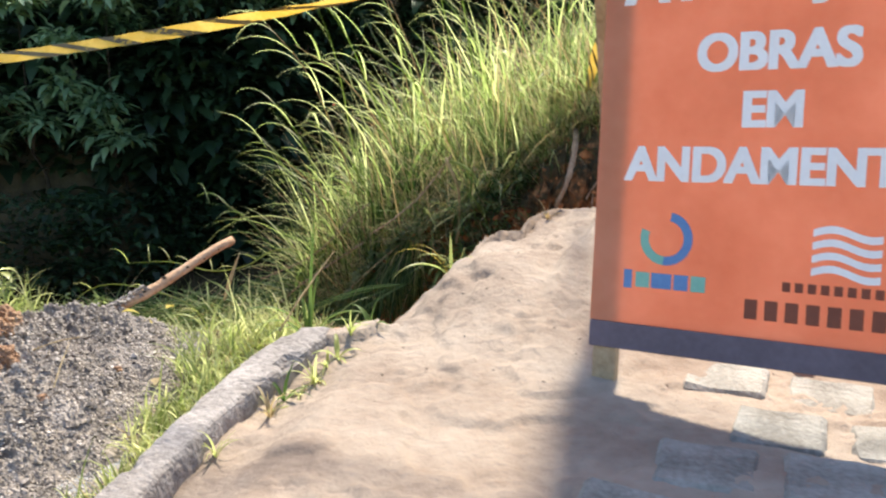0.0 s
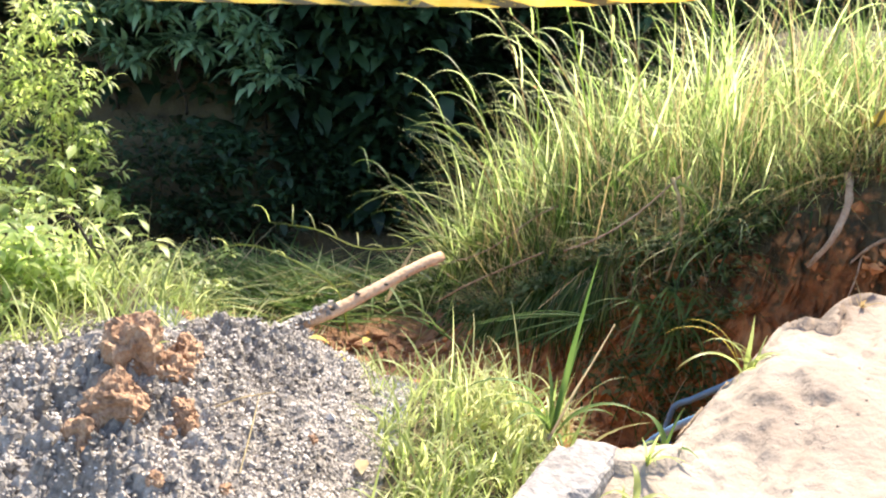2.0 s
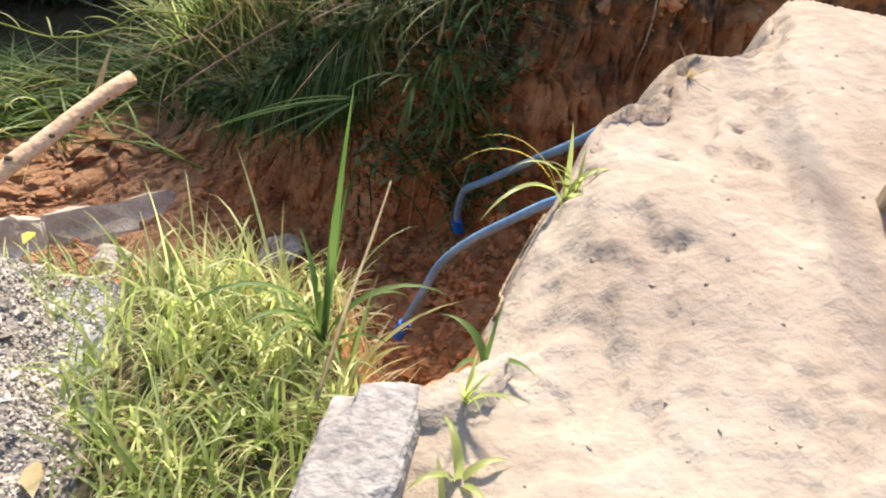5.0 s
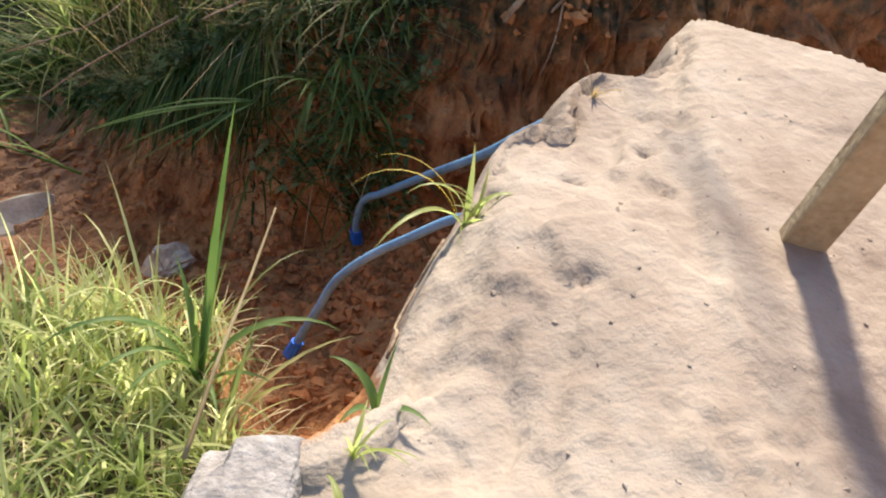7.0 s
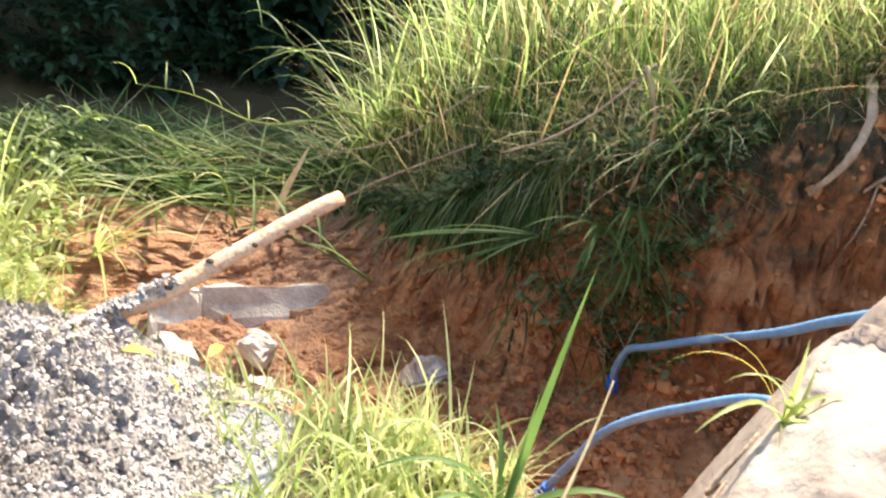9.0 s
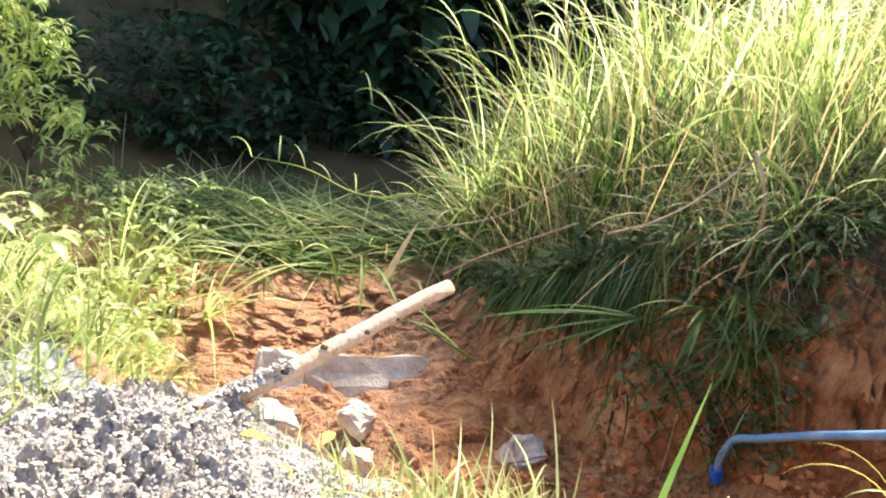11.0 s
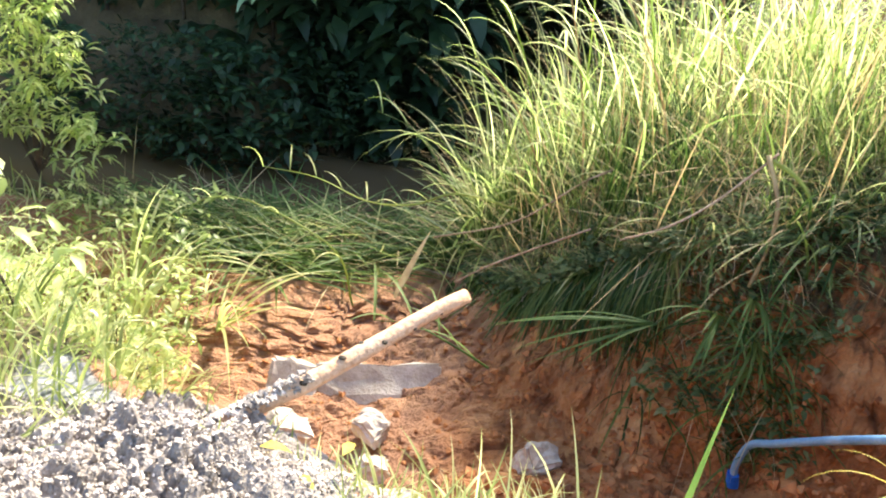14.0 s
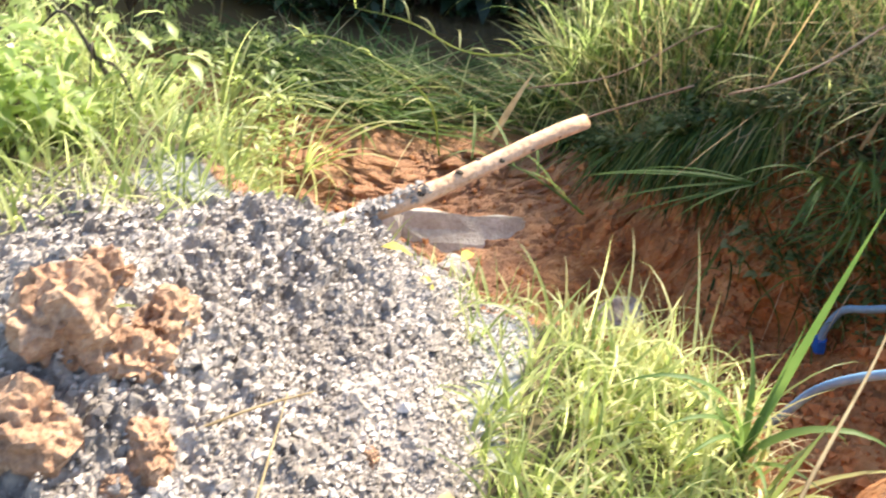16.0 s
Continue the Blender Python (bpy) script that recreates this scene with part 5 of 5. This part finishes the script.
def cane(points, r, label, blade_mat, seed, blade_len=0.45, every=0.16, drop=True):
    """A grass cane with arching leaves along it."""
    rnd = random.Random(seed)
    path = smooth_path(points, 30)
    t = thing("grass_cane", label, "grass cane", path[0], "canes of tall grass")
    n = len(path)
    stem = part("stem", tube_bm(path, [r * (1 - 0.7 * k / (n - 1)) for k in range(n)], 6), STRAW if seed % 3 == 0 else blade_mat, t, smooth=True)
    acc = 0.0
    for i in range(1, n):
        acc += (path[i] - path[i - 1]).length
        if acc > every:
            acc = 0.0
            d = path[i] - path[i - 1]
            az = math.atan2(d.y, d.x) + rnd.uniform(-1.3, 1.3)
            v, f = ribbons(np.array([tuple(path[i])]), np.array([blade_len * rnd.uniform(0.6, 1.2)]), np.array([az]), np.array([rnd.uniform(0.4, 1.0)]), np.array([rnd.uniform(1.0, 1.9)]), np.array([rnd.uniform(0.010, 0.019)]), 9, 0.3, 0.5)
            child("blade", mesh_of("blade", v, f, blade_mat, True), stem)


cane([(-1.0, 7.5, -0.9), (-1.4, 7.3, -0.81), (-1.67, 7.3, -0.95), (-1.97, 7.3, -1.0), (-2.32, 7.3, -0.92), (-2.68, 7.3, -0.93)], 0.008, "green grass cane arching over the creek", GRASS, 1, 0.3, 0.17)
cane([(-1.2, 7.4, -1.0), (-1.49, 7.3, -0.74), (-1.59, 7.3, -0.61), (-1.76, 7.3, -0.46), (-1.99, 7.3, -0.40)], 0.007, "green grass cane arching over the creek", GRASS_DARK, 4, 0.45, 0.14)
cane([(-1.9, 7.0, -1.6), (-2.02, 6.8, -1.15), (-2.53, 6.8, -0.97), (-2.85, 6.8, -1.02), (-3.05, 6.8, -1.24)], 0.007, "long green grass cane arching over flattened grass", GRASS, 5, 0.3, 0.4)
cane([(-0.95, 5.3, -0.78), (-1.07, 5.2, -0.67), (-1.27, 5.2, -0.61), (-1.45, 5.25, -0.66)], 0.006, "thin grass cane with drooping leaves", GRASS_DARK, 7, 0.5, 0.09)
for k, (x, y, dx, h) in enumerate(((-0.85, 7.6, -0.55, 1.7), (-0.6, 7.2, -0.75, 2.0), (-0.7, 7.8, -0.35, 2.2), (-0.3, 7.0, -0.75, 1.9), (0.0, 7.2, -0.8, 2.0), (-1.0, 7.9, -0.5, 1.3), (0.3, 7.0, -0.3, 1.7), (0.6, 7.2, 0.1, 1.8), (0.9, 7.0, 0.2, 1.6), (0.2, 7.8, -0.5, 2.0), (-0.2, 8.0, -0.5, 2.1), (1.1, 6.8, 0.3, 1.3), (-0.45, 7.0, -0.6, 1.1), (-0.2, 6.9, -0.9, 1.3), (0.15, 6.8, -0.7, 1.0), (0.45, 6.7, -0.5, 1.2), (-0.75, 7.4, -0.7, 1.2), (0.75, 6.6, -0.4, 1.1))):
    z = gz(x, y)
    cane([(x, y, z - 0.02), (x + dx * 0.25, y - 0.05, z + h * 0.4), (x + dx * 0.6, y - 0.1, z + h * 0.75), (x + dx, y - 0.15, z + h * 0.95)], 0.008, "tall bending grass cane with arching leaves", GRASS_SUN, k + 2, 0.6, 0.14)
tuft("dead_grass", -1.42, 5.5, -0.66, [(0.34, 0.035, 60, 28, 8)], "pale dead grass blade above the gully", "grass plant", STRAW)
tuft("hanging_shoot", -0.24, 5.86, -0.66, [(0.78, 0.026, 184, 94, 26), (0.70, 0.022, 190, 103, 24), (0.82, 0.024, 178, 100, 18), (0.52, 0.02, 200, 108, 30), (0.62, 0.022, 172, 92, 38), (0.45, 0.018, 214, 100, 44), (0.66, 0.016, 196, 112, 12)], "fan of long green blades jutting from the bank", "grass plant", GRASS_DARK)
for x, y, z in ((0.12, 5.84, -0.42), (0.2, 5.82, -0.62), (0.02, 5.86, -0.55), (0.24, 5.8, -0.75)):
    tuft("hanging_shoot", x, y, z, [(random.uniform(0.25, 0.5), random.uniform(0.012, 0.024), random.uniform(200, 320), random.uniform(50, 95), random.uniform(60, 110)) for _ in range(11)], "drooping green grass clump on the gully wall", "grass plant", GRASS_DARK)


# ---- leafy plants ----
def shrub(name, base, blobs, mat, leaf, per, count, label, category, ratio=0.45, droop=0.3, trunk=0.03, group=""):
    """Stem, limbs to each blob, and whorls of leaves filling the blobs unevenly."""
    base = Vector(base)
    t = thing(name, label, category, base, group)
    cx = sum(b_[0] for b_ in blobs) / len(blobs)
    cy = sum(b_[1] for b_ in blobs) / len(blobs)
    cz = min(b_[2] for b_ in blobs)
    fork = Vector((base.x * 0.6 + cx * 0.4, base.y * 0.6 + cy * 0.4, max(base.z + 0.15, base.z * 0.5 + cz * 0.5)))
    stem = part("stem", tube_bm(smooth_path([base, base.lerp(fork, 0.5) + Vector((0.03, 0.02, 0)), fork], 10), [trunk * (1 - 0.04 * k) for k in range(11)], 7, 0.3), BARK, t, smooth=True)
    total = sum(b_[3] * b_[4] * b_[5] for b_ in blobs)
    pieces = []
    for bx, by, bz, rx, ry, rz in blobs:
        tip = Vector((bx, by, bz))
        part("limb", tube_bm(smooth_path([fork, fork.lerp(tip, 0.5) + Vector((0, 0, 0.1)), tip], 10), [trunk * 0.6 * (1 - 0.07 * k) for k in range(11)], 6, 0.3), BARK, stem, smooth=True)
        n = max(12, int(count * (rx * ry * rz / total)))
        p = rng.normal(0, 1, (n, 3))
        p /= np.linalg.norm(p, axis=1, keepdims=True)
        rad = rng.random((n, 1)) ** 0.45
        gap = np.array([noise.noise(Vector(q) * 2.2 + tip) for q in p * rad])
        keep = gap > -0.22
        pts = (p * rad * np.array([rx, ry, rz]))[keep] * (1 + 0.35 * gap[keep][:, None]) + np.array([bx, by, bz])
        pieces.append(leaf_cluster(pts, np.full(len(pts), leaf), per, ratio, droop))
    verts_ = np.concatenate([q[0] for q in pieces])
    faces_, off = [], 0
    for v, f in pieces:
        faces_ += [tuple(int(i) + off for i in q) for q in f]
        off += len(v)
    child("crown", mesh_of("crown", verts_, faces_, mat, True), t)


shrub("bush", (-4.95, 8.5, gz(-4.95, 8.5)), [(-5.2, 8.3, 0.05, 0.32, 0.3, 0.26), (-5.1, 8.3, -0.35, 0.36, 0.3, 0.28), (-4.95, 8.3, -0.78, 0.38, 0.3, 0.26), (-4.8, 8.2, -1.2, 0.36, 0.3, 0.22), (-4.36, 8.0, -1.46, 0.26, 0.2, 0.12), (-5.35, 8.3, -1.3, 0.45, 0.35, 0.35), (-5.75, 8.4, -0.5, 0.45, 0.35, 0.6), (-5.0, 8.25, 0.25, 0.34, 0.3, 0.28), (-4.78, 8.2, -0.45, 0.32, 0.3, 0.3), (-4.62, 8.2, -0.95, 0.34, 0.3, 0.28), (-4.45, 8.1, -1.35, 0.34, 0.26, 0.2)],
      LEAF_LIT, 0.125, 6, 560, "tall leafy sunlit green bush on the creek bank", "bush", 0.27, 0.5, 0.02)
shrub("bush", (-2.4, 4.1, gz(-2.4, 4.1)), [(-2.36, 4.0, -0.2, 0.16, 0.2, 0.13), (-2.6, 4.1, -0.1, 0.22, 0.25, 0.18), (-2.2, 4.05, -0.35, 0.12, 0.12, 0.08)], LEAF_LIT, 0.08, 6, 55, "broad-leaved pale green weed behind the gravel", "weed", 0.36, 0.4, 0.012)
shrub("bush", (-2.6, 5.2, gz(-2.6, 5.2)), [(-2.45, 5.0, -0.75, 0.35, 0.35, 0.25), (-2.35, 5.2, -1.1, 0.25, 0.3, 0.25)], LEAF_LIT, 0.06, 5, 90, "tangled green weeds on the slope", "weed", 0.36, 0.4, 0.012)

for x, y, s in ((-2.35, 3.0, 0.7), (-2.6, 3.4, 0.8), (-2.45, 3.75, 0.7), (-2.9, 3.2, 0.9)):
    z = gz(x, y)
    shrub("bush", (x, y, z), [(x, y, z + 0.22 * s, 0.22 * s, 0.2 * s, 0.16 * s), (x + 0.14 * s, y + 0.1, z + 0.12 * s, 0.15 * s, 0.15 * s, 0.1 * s), (x - 0.16 * s, y, z + 0.32 * s, 0.16 * s, 0.16 * s, 0.14 * s)], LEAF_LIT, 0.075, 6, 90, "pale green leafy weed on the verge", "weed", 0.4, 0.35, 0.008, "weeds beside the heap")


for x, y in ((-0.39, 2.80), (-0.46, 2.64), (-0.41, 2.72), (-0.52, 2.5)):
    tuft("low_weed", x, y, gz(x, y), [(random.uniform(0.05, 0.12), random.uniform(0.008, 0.016), random.uniform(0, 360), random.uniform(15, 60), random.uniform(50, 130)) for _ in range(6)], "low broad-leaved green weed between kerb and sand", "weed", GRASS, "weeds along the kerb")
for x, y in ((-3.15, 6.5), (-3.45, 7.1), (-3.7, 6.2), (-2.75, 6.9)):
    tuft("long_grass", x, y, gz(x, y), [(random.uniform(0.6, 1.15), random.uniform(0.018, 0.034), random.uniform(-70, 130), random.uniform(5, 50), random.uniform(40, 110)) for _ in range(16)], "clump of long broad grass blades on the slope", "grass plant", GRASS, "clumps of long grass")


def far_woods():
    """The mass of the wood behind the first trees."""
    pts = []
    for _ in range(9000):
        x, y, z = rng.uniform(-14, 10), rng.uniform(12.4, 17), rng.uniform(-1.5, 5.0) if _ % 4 else rng.uniform(4, 8.5)
        if x < -4.0:
            y -= 1.4
        if noise.noise(Vector((x, y, z)) * 0.55) > -0.25 and z < (6.8 if x < -4.5 else 3.9) + 1.4 * noise.noise(Vector((x * 0.4, y * 0.4, 2))):
            pts.append((x, y, z))
    # overhead leaves, added to keep sky light out of the hollow
    for _ in range(2600):
        pts.append((rng.uniform(-10, -1.9), rng.uniform(10.4, 13.5), rng.uniform(1.6, 3.4)))
    # dark leaves fill the hollow, painting the shade seen between the trunks
    for _ in range(3000):
        x = rng.uniform(-10, -1.2)
        pts.append((x, max(11.6, 11.6 + 0.7 * (x + 4.2)) + rng.uniform(0, 0.9), rng.uniform(-2.0, 1.9)))
    for _ in range(2400):
        pts.append((rng.uniform(-10, -2.2), rng.uniform(11.3, 12.1), rng.uniform(-2.1, 0.9)))
    # a higher unseen layer, added as a roof against the sky
    for _ in range(1800):
        pts.append((rng.uniform(-10, -1.5), rng.uniform(10.8, 13), rng.uniform(3.2, 5.0)))
    # the canopy's front rises away from the creek and lets the sun down to the bank
    pts = [q for q in pts if q[2] < 0.2 + 1.2 * (q[1] - 10.4) or not -8.5 < q[0] < -1.5]
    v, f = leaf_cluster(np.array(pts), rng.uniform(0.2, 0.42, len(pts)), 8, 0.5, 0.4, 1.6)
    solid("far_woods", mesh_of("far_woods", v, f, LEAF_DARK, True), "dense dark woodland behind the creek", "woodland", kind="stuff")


far_woods()

# trees and shrubs beyond the creek
FOREST = [(-5.8, 11.5), (-4.5, 11.7), (-3.3, 11.9), (-2.2, 12.6), (-0.8, 13.4), (0.8, 13.8), (2.6, 13.2), (-7.4, 11.2)]
for k, (x, y) in enumerate(FOREST):
    z = gz(x, y)
    hi = 1.0 if x < -2.5 else 0.75
    blobs = [(x - 0.7, y - 0.6, 0.9, 0.8, 0.6, 0.6), (x + 0.6, y - 0.5, 1.6 * hi, 0.9, 0.7, 0.6), (x, y - 0.2, 2.7 * hi, 1.2, 0.9, 0.8), (x + 0.3, y + 0.5, 3.3 * hi, 1.3, 1.2, 0.7), (x - 0.5, y + 0.8, 2.0, 1.2, 1.0, 1.0)]
    if x < -3.8:
        blobs = [(x - 0.5, y + 0.6, 0.9, 1.0, 0.5, 0.6), (x + 0.4, y + 1.2, 1.6, 1.1, 0.6, 0.6), (x - 0.2, y + 2.0, 2.5, 1.2, 0.7, 0.7), (x + 0.2, y + 0.3, 0.3, 0.9, 0.4, 0.4)]
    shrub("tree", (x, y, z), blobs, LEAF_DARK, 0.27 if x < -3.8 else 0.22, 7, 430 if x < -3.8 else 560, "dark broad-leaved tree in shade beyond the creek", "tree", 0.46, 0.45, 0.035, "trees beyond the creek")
for k, (x, y, r) in enumerate(((-4.6, 9.7, 0.5), (-3.7, 10.0, 0.5), (-3.2, 10.9, 0.5), (-5.6, 9.5, 0.6), (-2.6, 12.0, 0.6), (-4.1, 9.8, 0.4))):
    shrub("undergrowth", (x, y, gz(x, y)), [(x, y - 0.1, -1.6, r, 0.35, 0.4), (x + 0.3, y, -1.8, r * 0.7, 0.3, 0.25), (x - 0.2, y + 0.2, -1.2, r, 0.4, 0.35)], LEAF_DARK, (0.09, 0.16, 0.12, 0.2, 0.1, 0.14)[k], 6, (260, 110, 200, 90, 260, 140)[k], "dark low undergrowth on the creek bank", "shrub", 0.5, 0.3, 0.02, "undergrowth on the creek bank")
# leafy saplings at the wood's edge, in front of the dark
for x, y, tips in ((-5.1, 9.6, ((-4.91, 9.3, -0.12), (-5.34, 9.3, 0.15), (-5.32, 9.3, 1.04), (-5.8, 9.3, 0.6))),
                   (-4.4, 9.7, ((-4.27, 9.3, 0.05), (-4.72, 9.3, 0.3), (-4.36, 9.3, 1.22), (-4.85, 9.3, 0.75))),
                   (-3.6, 9.9, ((-3.64, 9.3, 0.21), (-3.45, 9.3, -0.12), (-3.95, 9.3, 0.85), (-3.9, 9.3, 0.4), (-3.5, 9.4, 1.3)))):
    x, y = -0.62 + 1.144 * (x + 0.62), y + 1.3
    blobs = [(-0.62 + 1.144 * (p + 0.62), q + 1.3, 1.23 + 1.144 * (r - 1.23), 0.3, 0.22, 0.15) for p, q, r in tips]
    shrub("sapling", (x, y, gz(x, y)), blobs, LEAF_HAZE, 0.23, 7, 120, "young tree with drooping whorled leaves in open shade", "tree", 0.36, 0.4, 0.02, "saplings at the wood edge")
# this tree's pale leaves put hazy light along the wood's top
shrub("tree", (-2.9, 12.2, gz(-2.9, 12.2)), [(-3.9, 11.2, 1.1, 0.4, 0.3, 0.22), (-3.2, 11.4, 1.3, 0.4, 0.3, 0.25), (-2.4, 11.6, 1.4, 0.45, 0.3, 0.25), (-1.8, 11.8, 1.3, 0.4, 0.3, 0.25), (-3.5, 11.3, 1.75, 0.45, 0.3, 0.25), (-2.8, 11.6, 1.95, 0.5, 0.3, 0.3), (-1.4, 12.0, 1.9, 0.5, 0.3, 0.3)], LEAF_HAZE, 0.2, 7, 260, "broad-leaved tree beyond the creek, its drooping leaves toned pale for haze", "tree", 0.42, 0.45, 0.03, "trees beyond the creek")
tuft("seed_stalk", -4.44, 9.0, gz(-4.44, 9.0), [(0.9, 0.012, 90, 2, 6), (0.16, 0.01, 60, 20, 40)], "dry reddish seed stalk by the creek", "grass plant", STRAW)

# large upright leaves among the trees
tuft("broad_leaf_plant", -4.3, 11.0, gz(-4.3, 11.0), [(1.5, 0.16, 100, 8, 50), (1.4, 0.18, 60, 16, 70), (1.0, 0.2, 260, 40, 90), (0.9, 0.2, 300, 50, 90)], "broad green banana-like leaves among dark trees", "plant", LEAF_DARK)


# leaves fallen on the verge
def fallen_leaf(x, y, z, az, size, mat, label):
    v, f = leaves(np.array([(x, y, z)]), np.array([(math.cos(az), math.sin(az), 0.25)]), np.array([size]), 0.4, 0.5)
    solid("fallen_leaf", mesh_of("fallen_leaf", v, f, mat, True), label, "leaf", "fallen leaves")


fallen_leaf(-1.04, 2.98, -0.16, 1.8, 0.10, STRAW, "curled dry straw-coloured leaf on the verge")
fallen_leaf(-1.38, 3.62, -0.10, 0.3, 0.07, YELLOW_LEAF, "small yellow leaf on the gully edge")
fallen_leaf(-1.28, 3.6, -0.13, -0.6, 0.06, YELLOW_LEAF, "small yellow leaf on the gully edge")
fallen_leaf(-1.2, 3.66, -0.10, 1.4, 0.07, YELLOW_LEAF, "small yellow leaf on the gully edge")
fallen_leaf(-0.856, 7.0, 0.435, 1.2, 0.05, RED_PETAL, "small red petal caught among tall grass")
